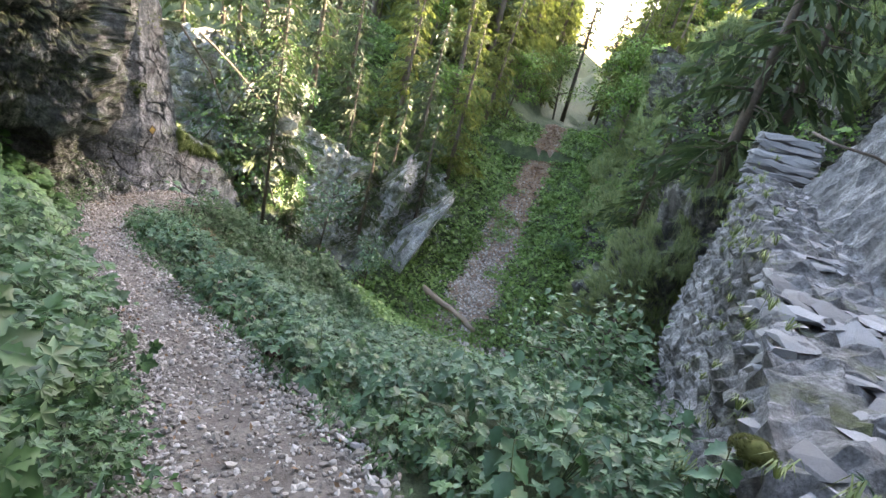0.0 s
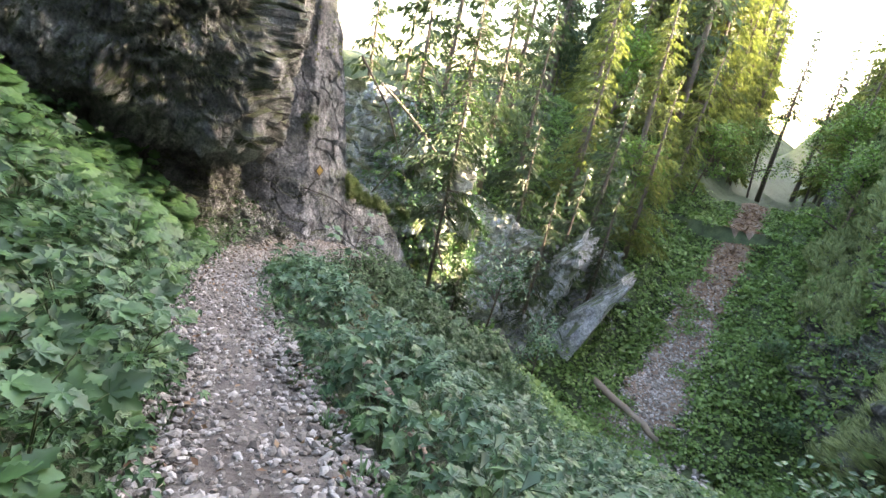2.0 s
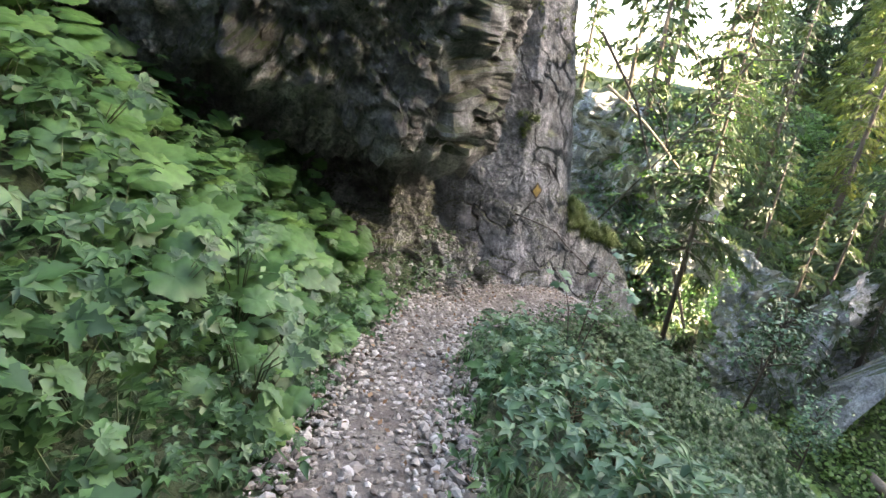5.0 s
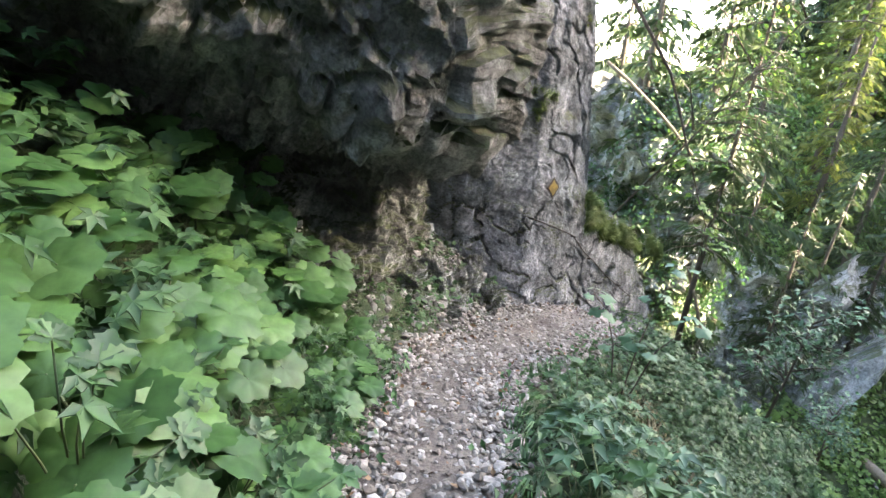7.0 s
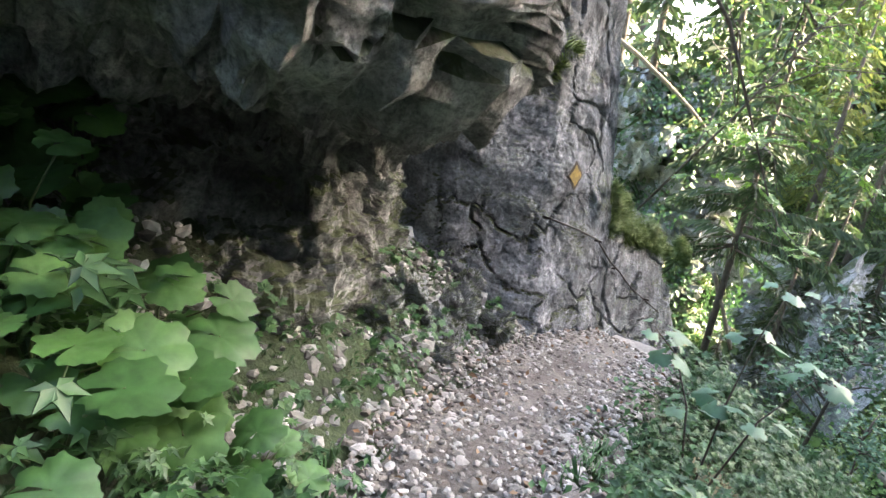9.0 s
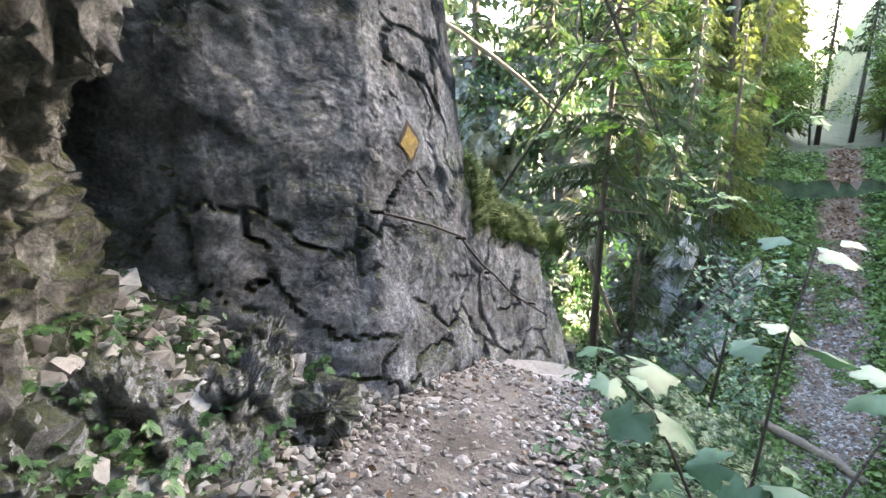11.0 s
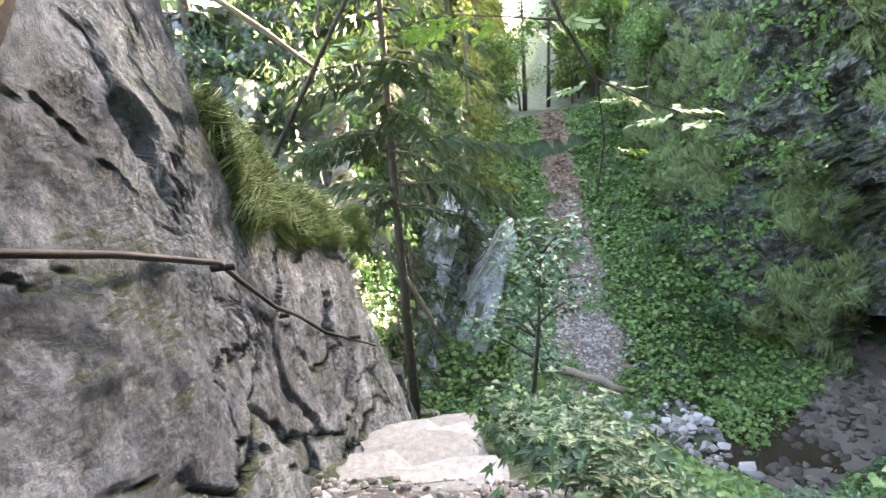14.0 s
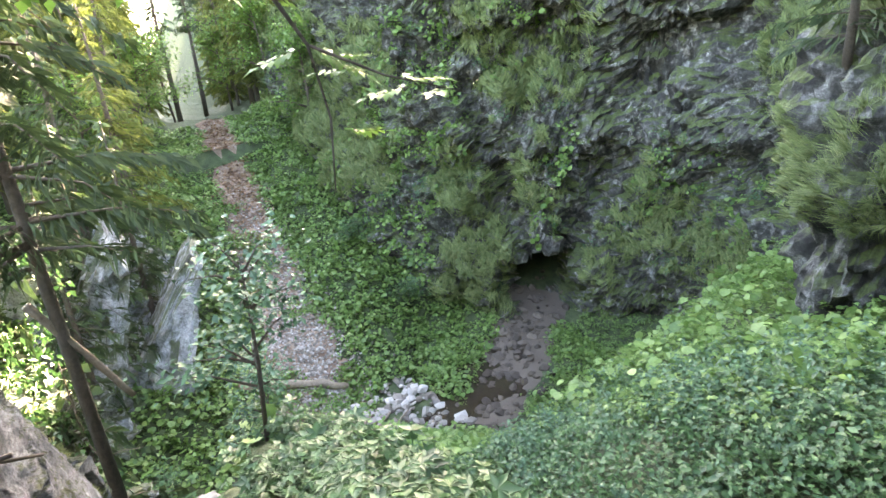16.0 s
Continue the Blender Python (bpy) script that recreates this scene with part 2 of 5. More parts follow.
ROCK_LEDGE = rock_material("bare_grey_rock", (0.09, 0.088, 0.085), (0.22, 0.22, 0.22), (0.36, 0.36, 0.365), -0.5)
SLAB = stone_material("grey_slab", (0.11, 0.11, 0.112), (0.18, 0.18, 0.182), (0.28, 0.28, 0.285))
BARK = bark_material("spruce_bark", (0.05, 0.038, 0.03), (0.13, 0.105, 0.085))
DEADWOOD = bark_material("weathered_wood", (0.12, 0.09, 0.065), (0.27, 0.22, 0.17))
LEAF = leaf_material("herb_leaf", (0.025, 0.068, 0.022), (0.046, 0.112, 0.035), (0.075, 0.16, 0.05))
BUTTERBUR = leaf_material("butterbur_leaf", (0.04, 0.105, 0.028), (0.065, 0.155, 0.04), (0.11, 0.215, 0.06), 0.5, 0.3)
BLUELEAF = leaf_material("glossy_blue_green_leaf", (0.035, 0.09, 0.045), (0.055, 0.13, 0.062), (0.09, 0.185, 0.085), 0.5)
NEEDLE = leaf_material("spruce_needles", (0.025, 0.048, 0.018), (0.045, 0.078, 0.028), (0.075, 0.11, 0.04), 0.6, 0.22)
BEECH = leaf_material("broad_leaf", (0.06, 0.13, 0.025), (0.1, 0.2, 0.035), (0.17, 0.28, 0.05), 0.5, 0.4)
# skylight on the gully plants is put into this lighter green
SKYLIT_LEAF = leaf_material("skylit_leaf_cover", (0.065, 0.14, 0.03), (0.13, 0.23, 0.055), (0.21, 0.32, 0.1), 0.5, 0.4)
GRASS = leaf_material("hanging_grass", (0.09, 0.13, 0.04), (0.15, 0.2, 0.065), (0.24, 0.28, 0.11), 0.6, 0.3)
DRYLEAF = leaf_material("fallen_leaves", (0.1, 0.05, 0.025), (0.18, 0.1, 0.05), (0.26, 0.17, 0.1), 0.8, 0.1)
WALLGRASS = leaf_material("fresh_fine_grass", (0.055, 0.095, 0.022), (0.09, 0.145, 0.036), (0.16, 0.21, 0.06), 0.6, 0.3)
DRYGRASS = leaf_material("withered_grass", (0.07, 0.06, 0.025), (0.13, 0.115, 0.045), (0.2, 0.17, 0.08), 0.7, 0.2)
STEM = leaf_material("green_stem", (0.06, 0.08, 0.03), (0.08, 0.11, 0.04), (0.1, 0.14, 0.05), 0.6, 0.0)

# ---- plan: the trail, the gully, the cliffs ----
TRAIL = np.array([(3.4, -11, 2.2), (1.6, -6, 0.9), (0.4, -3, 0.0), (0, -1.4, -0.65), (-0.45, 0.7, -1.75), (-1.65, 2.4, -2.6), (-2.95, 3.85, -3.12), (-4.9, 5.7, -3.66),
                  (-6.0, 7.05, -4.08), (-6.9, 8.4, -4.48), (-7.2, 9.7, -4.88), (-7.35, 11.0, -5.1), (-7.25, 12.3, -5.34), (-6.95, 13.6, -6.1), (-6.7, 15.5, -7.3), (-5.6, 18.5, -9.4)])
BED = [(18.5, 35.0), (15.8, 32.2), (12.8, 30.4), (9.8, 28.8), (6.8, 27.0)]
CHUTE_A, CHUTE_B = np.array((2.0, 33.0, -20.4)), np.array((8.7, 62.0, -7.9))


def dense(line, step=0.1):
    seg = np.linalg.norm(np.diff(line, axis=0), axis=1)
    s = np.concatenate([[0], np.cumsum(seg)])
    t = np.arange(0, s[-1], step)
    return np.stack([np.interp(t, s, line[:, a]) for a in range(line.shape[1])], 1)


TR = dense(TRAIL)
TR[:, :] = np.stack([np.convolve(np.pad(TR[:, a], 6, mode="edge"), np.ones(13) / 13, "valid") for a in range(3)], 1)
TD = np.gradient(TR[:, :2], axis=0)
TD /= np.linalg.norm(TD, axis=1, keepdims=True)


def path_f(y):
    """How wide the path is worn along the walk, as a share of its usual width."""
    return np.interp(y, [-1, 1.5, 3, 5, 8, 10, 12], [1.08, 0.95, 0.78, 0.64, 0.66, 0.88, 0.95])


def near_trail(x, y):
    """Height of the nearest point of the trail, and how far left of it (x, y) lies."""
    z, s = np.empty(len(x)), np.empty(len(x))
    for i in range(0, len(x), 4000):
        dx, dy = x[i : i + 4000, None] - TR[None, :, 0], y[i : i + 4000, None] - TR[None, :, 1]
        d = dx * dx + dy * dy
        k = d.argmin(1)
        r = np.arange(len(k))
        side = TD[k, 0] * dy[r, k] - TD[k, 1] * dx[r, k]
        z[i : i + 4000], s[i : i + 4000] = TR[k, 2], np.sqrt(d[r, k]) * np.sign(side)
    return z, s


def chute(x, y):
    """How far up the scree chute (0 at its foot, 1 at the notch) and how far to its right."""
    d = CHUTE_B[:2] - CHUTE_A[:2]
    n = np.linalg.norm(d)
    d = d / n
    u = ((x - CHUTE_A[0]) * d[0] + (y - CHUTE_A[1]) * d[1]) / n
    return u, (x - CHUTE_A[0]) * d[1] - (y - CHUTE_A[1]) * d[0]


def ground_z(x, y):
    zp, s = near_trail(x, y)
    p = np.stack([x, y, np.zeros_like(x)], 1)
    n1, n2 = fbm(p * 0.22, 4, 3), fbm(p * 1.3, 3, 9)
    zp = zp - 0.13
    left = zp + 0.85 * np.clip(s - 0.6, 0, 3.2) + 0.5 * np.clip(s - 3.8, 0, 60)
    r = -s
    steep = smooth(7.5, 11.5, y)
    right = zp - (0.3 + 0.9 * steep) * np.clip(r - 0.66, 0, 1.0) - 0.74 * np.clip(r - 1.4, 0, 60)
    spur = -2.4 - 0.62 * (y - 2.5) - 1.1 * np.clip(y - 18.5, 0, 40) - 0.25 * np.clip(-1 - x, 0, 9)
    right = np.where(r > 1.5, np.maximum(right, spur), right)
    u, lat = chute(x, y)
    uu = u - 0.22 * smooth(4, 9, lat)
    axis = CHUTE_A[2] + (CHUTE_B[2] - CHUTE_A[2]) * np.clip(uu, 0, 1) - 0.04 * 29 * np.clip(u - 1, 0, 4)
    side = np.abs(lat)
    rise = np.where(lat < 0, np.minimum(0.62 * np.clip(side - 3.5, 0, 60), 19 - 0.35 * np.clip(y - 40, 0, 40)), 0.5 * np.clip(side - 2.6, 0, 5) * smooth(0.08, 0.35, u))
    valley = axis + rise * smooth(-0.15, 0.1, u) * (1 - smooth(1.0, 1.15, u) * (np.abs(lat) < 3))
    valley = np.where((lat < 0) & (y > 26), np.minimum(valley, -1.5 - 0.4 * np.clip(y - 56, 0, 20)), valley)
    valley = np.maximum(valley, -20.6 + 0.12 * np.clip(np.hypot(x - 9, y - 29) - 7, 0, 99))
    flank = smooth(3.0, 9, np.abs(lat - 0.5))
    open_way = smooth(3.0, 9.0, np.abs(lat + 0.02 * (y - 60)) - 0.05 * np.clip(y - 62, 0, 200))
    back = -9.5 + open_way * (9 * flank * smooth(54, 66, y) + 0.34 * np.clip(y - 68, 0, 95))
    valley = np.maximum(valley, np.where(y > 56, np.minimum(back, 40) * smooth(-26, -14, lat) - 20 * (1 - smooth(-26, -14, lat)), -99))
    here = np.where(s > 0, left, right)
    left_side = np.where(s > 0, here * (1 - smooth(15, 20, y)) + valley * smooth(15, 20, y), here)
    z = np.where(s > 0, left_side, np.maximum(here, valley))
    rough = smooth(0.5, 1.5, np.abs(s))
    return z + rough * (0.35 * n1 * smooth(1, 6, np.abs(s)) + 0.07 * n2) + 0.012 * n2


def ground_normal(x, y, e=0.15):
    gx = (ground_z(x + e, y) - ground_z(x - e, y)) / (2 * e)
    gy = (ground_z(x, y + e) - ground_z(x, y - e)) / (2 * e)
    n = np.stack([-gx, -gy, np.ones_like(gx)], 1)
    return n / np.linalg.norm(n, axis=1, keepdims=True)


# ground: one sheet, finer where the trail runs
gx = np.concatenate([np.linspace(-400, -40, 14)[:-1], np.linspace(-40, -12, 50)[:-1], np.linspace(-12, 4, 120)[:-1], np.linspace(4, 30, 66)[:-1], np.linspace(30, 400, 18)])
gy = np.concatenate([np.linspace(-400, -12, 14)[:-1], np.linspace(-12, 16, 190)[:-1], np.linspace(16, 70, 110)[:-1], np.linspace(70, 500, 30)])
X, Y = [a.ravel() for a in np.meshgrid(gx, gy, indexing="ij")]
Z = ground_z(X, Y)
G = np.stack([X, Y, Z], 1)
ground = thing("ground", G, grid_faces(len(gx), len(gy)), GREEN_SOIL, True, label="steep shaded gorge slope covered in herbs and dark soil", category="ground", kind="structure")


def ribbon(name, u, half, lift, mat, **tags):
    """A strip of ground: u gives the centre line (n, 2), half the half width (n)."""
    d = np.gradient(u, axis=0)
    d /= np.linalg.norm(d, axis=1, keepdims=True)
    side = np.stack([d[:, 1], -d[:, 0]], 1)
    k = np.linspace(-1, 1, 15)
    wob = 1 + 0.22 * vnoise(np.stack([u[:, 0] * 1.4, u[:, 1] * 1.4, np.zeros(len(u))], 1), 4)
    xy = u[:, None] + side[:, None] * (k[None, :, None] * (half * wob)[:, None, None])
    flat = xy.reshape(-1, 2)
    z = ground_z(flat[:, 0], flat[:, 1]) + lift - 0.06 * np.tile(np.abs(k) ** 6, len(u))
    return thing(name, np.column_stack([flat, z]), grid_faces(len(u), len(k)), mat, True, **tags)


trail_line = TR[(TR[:, 1] < 12.75)][:, :2]
path = ribbon("path", trail_line, 0.62 * path_f(trail_line[:, 1]), 0.035, GRAVEL, label="narrow trodden gravel path of broken grey limestone", category="path", kind="structure")
cu = np.linspace(-0.02, 1.04, 120)
cl = CHUTE_A[None, :2] + (CHUTE_B - CHUTE_A)[None, :2] * cu[:, None]
scree = ribbon("scree_chute", cl, 1.35 + 0.9 * (1 - cu) ** 2, 0.05, SCREE, label="steep scree chute strewn with fallen brown leaves", category="scree", kind="structure")


def facing(P):
    n = np.cross(np.gradient(P, axis=0), np.gradient(P, axis=1))
    return n / (np.linalg.norm(n, axis=2, keepdims=True) + 1e-9)


def sheet(name, line, heights, out, mat, du=0.1, dv=0.1, amp=(0.5, 0.18, 0.06), cell=0.0, cell_size=0.8, seed=0, crack=0.12, width=0.05, bias=1.0, broken=False, grain=0.0, fine=False, chips=0.0, calm=None, **tags):
    """A rock face along a plan line (x, y, base z). heights(s): its top above the base; out(s, h): how far it stands out to its right."""
    pts = dense(np.array(line, dtype=float), du)
    for a in range(3):
        pts[:, a] = np.convolve(np.pad(pts[:, a], 4, mode="edge"), np.ones(9) / 9, "valid")
    s = np.arange(len(pts)) / (len(pts) - 1)
    d = np.gradient(pts[:, :2], axis=0)
    d /= np.linalg.norm(d, axis=1, keepdims=True)
    nrm = np.stack([d[:, 1], -d[:, 0]], 1)
    top = heights(s)
    nv = int(max(top) / dv) + 2
    k = np.linspace(0, 1, nv) ** bias
    H = top[:, None] * k[None]
    S = np.repeat(s[:, None], nv, 1)
    o = out(S, H)
    P = np.zeros((len(pts), nv, 3))
    P[..., :2] = pts[:, None, :2] + nrm[:, None] * o[..., None]
    P[..., 2] = pts[:, None, 2] + H
    F = P.reshape(-1, 3)
    N = np.repeat(nrm[:, None], nv, 1).reshape(-1, 2)
    disp = amp[0] * fbm(F * 0.45, 3, seed) + amp[1] * fbm(F * 1.9, 3, seed + 7) + amp[2] * fbm(F * 6.5, 3, seed + 13)
    if cell:
        w = F + 0.25 * np.stack([vnoise(F * 1.7, seed + a) for a in (21, 22, 23)], 1) + 0.06 * np.stack([vnoise(F * 7, seed + a) for a in (24, 25, 26)], 1) + 0.03 * np.stack([vnoise(F * 19, seed + a) for a in (27, 28, 29)], 1)
        if broken:
            w = np.stack([w[:, 0], (w[:, 1] * 0.8 - w[:, 2] * 0.6) / 1.7, w[:, 1] * 0.6 + w[:, 2] * 0.8], 1)
        val, gap = cells(w / cell_size * (1, 1, 1.15), seed)
        if broken:
            crack = crack * smooth(-0.45, 0.1, fbm(F * 0.9, 2, seed + 51))
        disp += grain * np.abs(fbm(F * 16, 3, seed + 41))
        disp += cell * (val - 0.5) - crack * np.exp(-((gap / (width * (0.45 + 0.9 * np.clip(0.5 + fbm(F * 1.3, 2, seed + 61), 0, 1.4)))) ** 2))
    if chips:
        # splintered bedding that dips towards the wall
        keep = 1 - smooth(0.6, 0.78, S.ravel())
        bed = np.stack([F[:, 1] * 0.8 + F[:, 2] * 0.6, F[:, 0], F[:, 2] * 0.8 - F[:, 1] * 0.6], 1) + 0.08 * np.stack([vnoise(F * 4.0, seed + a) for a in (81, 82, 83)], 1)
        for size, deep in ((0.55, 1.0), (0.2, 0.6), (0.085, 0.3)):
            val, gap = cells(bed / (size * 1.6, size, size * 0.6), seed + int(100 * size))
            disp += keep * (chips * deep * (val - 0.5) - chips * 0.25 * deep * np.exp(-((gap / 0.1) ** 2)))
    if calm:
        disp *= 1 - 0.9 * np.exp(-((((F[:, 1] - calm[0]) ** 2 + (F[:, 2] - calm[1]) ** 2) / calm[2] ** 2) ** 2))
    F = F + facing(P).reshape(-1, 3) * disp[:, None]
    F[:, 2] += 0.35 * amp[1] * fbm(F * 1.5, 2, seed + 31)
    ob = thing(name, F, grid_faces(len(pts), nv), mat, fine, **tags)
    return ob, F.reshape(len(pts), nv, 3)


def ramped(pairs):
    xs, ys = zip(*pairs)
    return lambda s: np.interp(s, xs, ys)


# overhanging cliff above the bank
bulge = ramped([(0, 0.22), (0.5, 0.15), (0.95, -0.15), (1.3, -0.1), (1.6, 0.6), (1.85, 1.05), (2.4, 1.35), (3.2, 1.6), (5, 1.5), (8, 1.2), (14, -0.5)])
over = [(-9.5, -14, -1.2), (-9.8, -6, -1.2), (-10, -1, -1.6), (-10, 3, -2.0), (-9.6, 6, -3.2), (-8.75, 7.7, -4.2), (-8.15, 8.9, -4.7), (-8.6, 10.0, -5.0), (-9.3, 10.7, -5.1)]
cliff_back, P_OVER = sheet("overhanging_cliff_back", over[:4], ramped([(0, 16), (1, 15)]), lambda s, h: bulge(h) * np.interp(s, [0, 1], [0.6, 0.85]) + 1.5 * smooth(3, 9, h), ROCK_DARK, 0.1, 0.12,
                           (0.3, 0.22, 0.09), 0.16, 0.5, 3, 0.12, 0.06, 1.4, False, 0.05, label="dark overhanging limestone cliff above the bank", category="cliff", kind="structure")
slant = ramped([(0, 0.2), (0.5, 0.2), (1.0, 0.38), (1.5, 0.68), (2.0, 1.0), (2.6, 1.36), (3.2, 1.6), (5, 1.5), (8, 1.2), (14, -0.5)])


def near_out(s, h):
    """The slanting face leans out evenly; close to the cracked wall it is hollowed below its lip."""
    hollow = smooth(0.45, 0.6, s)
    lean = slant(h) * (1 - hollow) + bulge(h) * hollow
    return lean * np.interp(s, [0, 0.4, 0.6, 0.72, 0.85, 1], [0.85, 1.0, 1.0, 0.9, 0.55, 0.0])


cliff_over, P_NEAR = sheet("overhanging_cliff", over[3:], ramped([(0, 15), (1, 15)]), near_out, ROCK_DARK, 0.025, 0.036,
                           (0.26, 0.17, 0.06), 0.1, 0.4, 3, 0.07, 0.06, 1.45, False, 0.04, False, 0.05, label="dark overhanging limestone cliff with cracks and moss", category="cliff", kind="structure")
# smooth cracked wall with the trail sign
WALL = np.array([(-9.6, 10.2, -5.3, 7.5), (-8.5, 10.6, -5.3, 4.5), (-7.82, 11.35, -5.4, 2.2), (-7.69, 12.1, -5.6, 0.6), (-7.71, 12.65, -5.9, -1.2), (-7.7, 13.1, -6.3, -3.8), (-7.45, 13.8, -7.0, -4.1),
                 (-7.05, 14.6, -7.8, -4.8), (-6.9, 15.6, -8.7, -5.6), (-6.9, 16.6, -9.4, -6.6), (-9.2, 17.6, -9.6, -6.4)])
wall_s = np.concatenate([[0], np.cumsum(np.linalg.norm(np.diff(WALL[:, :3], axis=0), axis=1))])
wall_top = lambda s: np.interp(s * wall_s[-1], wall_s, WALL[:, 3] - WALL[:, 2])
batter = lambda s: np.interp(s * wall_s[-1], wall_s[[0, 4, 5, 7, 10]], [0.1, 0.1, 0.13, 0.27, 0.27])
wall, P_WALL = sheet("cracked_wall", WALL[:, :3], wall_top, lambda s, h: -batter(s) * h - 2.0 * smooth(0.88, 1.0, h / wall_top(s)), ROCK_WALL, 0.025, 0.028,
                     (0.08, 0.034, 0.018), 0.025, 0.5, 40, 0.08, 0.026, 1.0, True, 0.012, False, 0.0, (11.79, -3.735, 0.22), label="smooth blue-grey limestone wall split by dark cracks", category="cliff", kind="structure")
# knoll with white faces beyond the wall
knoll, P_KNOLL = sheet("knoll_cliff", [(-26, 18, -12), (-15, 19.5, -13), (-10.5, 20, -14), (-7.6, 20.8, -15), (-6.5, 23, -16), (-8.5, 27, -16), (-14, 31, -14)], ramped([(0, 9), (0.4, 11.2), (0.55, 12.2), (0.75, 12), (1, 9)]), lambda s, h: -0.16 * h, ROCK_PALE, 0.12, 0.12,
                       (0.8, 0.45, 0.22), 0.3, 0.9, 60, label="pale limestone knoll below the spruces", category="cliff", kind="structure")
# slab outcrop beside the scree
slab_cliff, P_SLAB = sheet("slab_outcrop", [(-14, 33, -17), (-8, 33.5, -19), (-4.2, 35, -20.5), (-2.2, 37.5, -20.6), (-0.5, 41, -19.5), (0.5, 46, -17)], ramped([(0, 9), (0.5, 9.5), (0.75, 8.5), (1, 5)]), lambda s, h: -0.4 * h, ROCK_PALE, 0.16, 0.15,
                           (0.8, 0.4, 0.12), 0.5, 1.6, 80, label="pale tilted limestone slabs beside the scree", category="cliff", kind="structure")
# mossy cliff on the other bank, round to the ledge
far_line = [(13.5, 64, -12), (11.5, 55, -16), (10.5, 47, -20), (10.5, 41, -23), (12.3, 36, -24.5), (15.8, 32.5, -24.5), (19, 29, -24), (20.5, 25, -22), (18, 19.5, -19), (14, 13.5, -14.5), (10.6, 11.4, -9.5), (7.9, 8.6, -5.5), (6.1, 5.2, -4.5), (4.9, 2.0, -4.3), (4.1, -2, -4.2), (6.5, -10, -3)]
def worn(s, h):
    """Where water keeps the mossy cliff bare: the cave mouth, and the two grooves that run down to it."""
    cave = np.exp(-((((s - 0.402) / 0.026) ** 2 + ((h - 5.7) / 2.1) ** 2) ** 2))
    q = np.clip((h - 7.5) / 8, 0, 1.4)
    grooves = np.exp(-(((s - 0.397 + 0.032 * q) / (0.006 + 0.003 * q)) ** 4)) + np.exp(-(((s - 0.418 - 0.036 * q) / (0.008 + 0.014 * q)) ** 4))
    return cave, grooves * smooth(6, 8, h) * (1 - smooth(17, 20, h))


def far_out(s, h):
    cave, grooves = worn(s, h)
    return -0.22 * np.minimum(h, 21) + 0.6 * np.sin(h * 0.7 + 9 * s) - 8.0 * cave - 1.3 * grooves + 1.2 * np.exp(-(((s - 0.402) / 0.03) ** 2)) * np.exp(-(((h - 9.0) / 1.5) ** 2))


# upper part, out of view, is raised to keep the sun out of the gorge
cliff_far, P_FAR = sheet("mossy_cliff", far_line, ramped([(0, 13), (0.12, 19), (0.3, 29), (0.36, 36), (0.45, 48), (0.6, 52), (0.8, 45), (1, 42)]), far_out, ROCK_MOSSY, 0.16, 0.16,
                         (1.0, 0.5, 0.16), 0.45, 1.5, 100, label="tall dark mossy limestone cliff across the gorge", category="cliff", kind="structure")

# unseen cliff added behind the start of the walk to cut the skylight
light_block, P_BLOCK = sheet("light_block_cliff", [(7.5, -9, -3), (6, -16, -1), (-3, -22, 0), (-12, -20, 0)], ramped([(0, 26), (1, 20)]), lambda s, h: -0.15 * h, ROCK_MOSSY, 0.4, 0.4, (1.0, 0.5, 0.16), 0.4, 1.5, 140,
                         label="unseen mossy limestone cliff added behind the path to block skylight", category="cliff", kind="structure")

# ---- plant shapes ----
def fan(outline, rise=0.0, fold=0.0):
    """A leaf from its outline (n, 2), stem end at the origin, tip along +x, folded along its rib."""
    o = np.asarray(outline, dtype=float)
    c = o.mean(0)
    v = np.column_stack([o, fold * np.abs(o[:, 1]) - rise * (o[:, 0] ** 2)])
    v = np.vstack([[c[0], 0, -rise * c[0] ** 2], v])
    n = len(o)
    f = np.array([(0, 1 + i, 1 + (i + 1) % n) for i in range(n)])
    return v, f


def placed(piece, m):
    v, f = piece
    m = np.array(m)
    return v @ m[:3, :3].T + m[:3, 3], f


def leaf_outline(w, teeth, jag):
    """A pointed leaf of length 1 and half width w with toothed edges."""
    t = np.linspace(0, 1, teeth * 2 + 1)
    r = w * np.sin(np.pi * t**0.8) * (1 + jag * np.where(np.arange(len(t)) % 2, 1, -1))
    up = np.column_stack([t, r])
    return np.vstack([up, (up * (1, -1))[-2:0:-1]])


def round_leaf(r):
    """A wide heart-shaped leaf with shallow lobes, small teeth, sunken veins and a notch at its stalk."""
    n = 36
    th = np.linspace(-np.pi * 0.95, np.pi * 0.95, n)
    turn = rng.random() * 0.5
    lobes = np.abs(np.cos(3.5 * th + turn)) ** 0.8
    rad = (0.79 + 0.19 * lobes) * (1 + 0.04 * np.where(np.arange(n) % 2, 1, -1) + 0.025 * rng.normal(size=n)) * (0.9 + 0.1 * np.cos(th))
    wave, dip = rng.random() * 6, rng.uniform(0.05, 0.16)
    rings = []
    for q in (0.3, 0.65, 1.0):
        rr = rad * q if q == 1.0 else q * (0.3 * rad + 0.66)
        rings.append(np.column_stack([rr * np.cos(th), rr * np.sin(th), 0.05 * q * (lobes - 0.5) - dip * q**3 + 0.07 * q * q * np.cos(2 * th + wave) + 0.06 * q]))
    v = np.vstack([[(0, 0, -0.02)], *rings]) * r
    f = []
    for i in range(n - 1):
        a, b = 1 + i, 2 + i
        f += [(0, a, b)]
        for k in (0, n):
            f += [(a + k, a + k + n, b + k + n), (a + k, b + k + n, b + k)]
    return v, np.array(f)


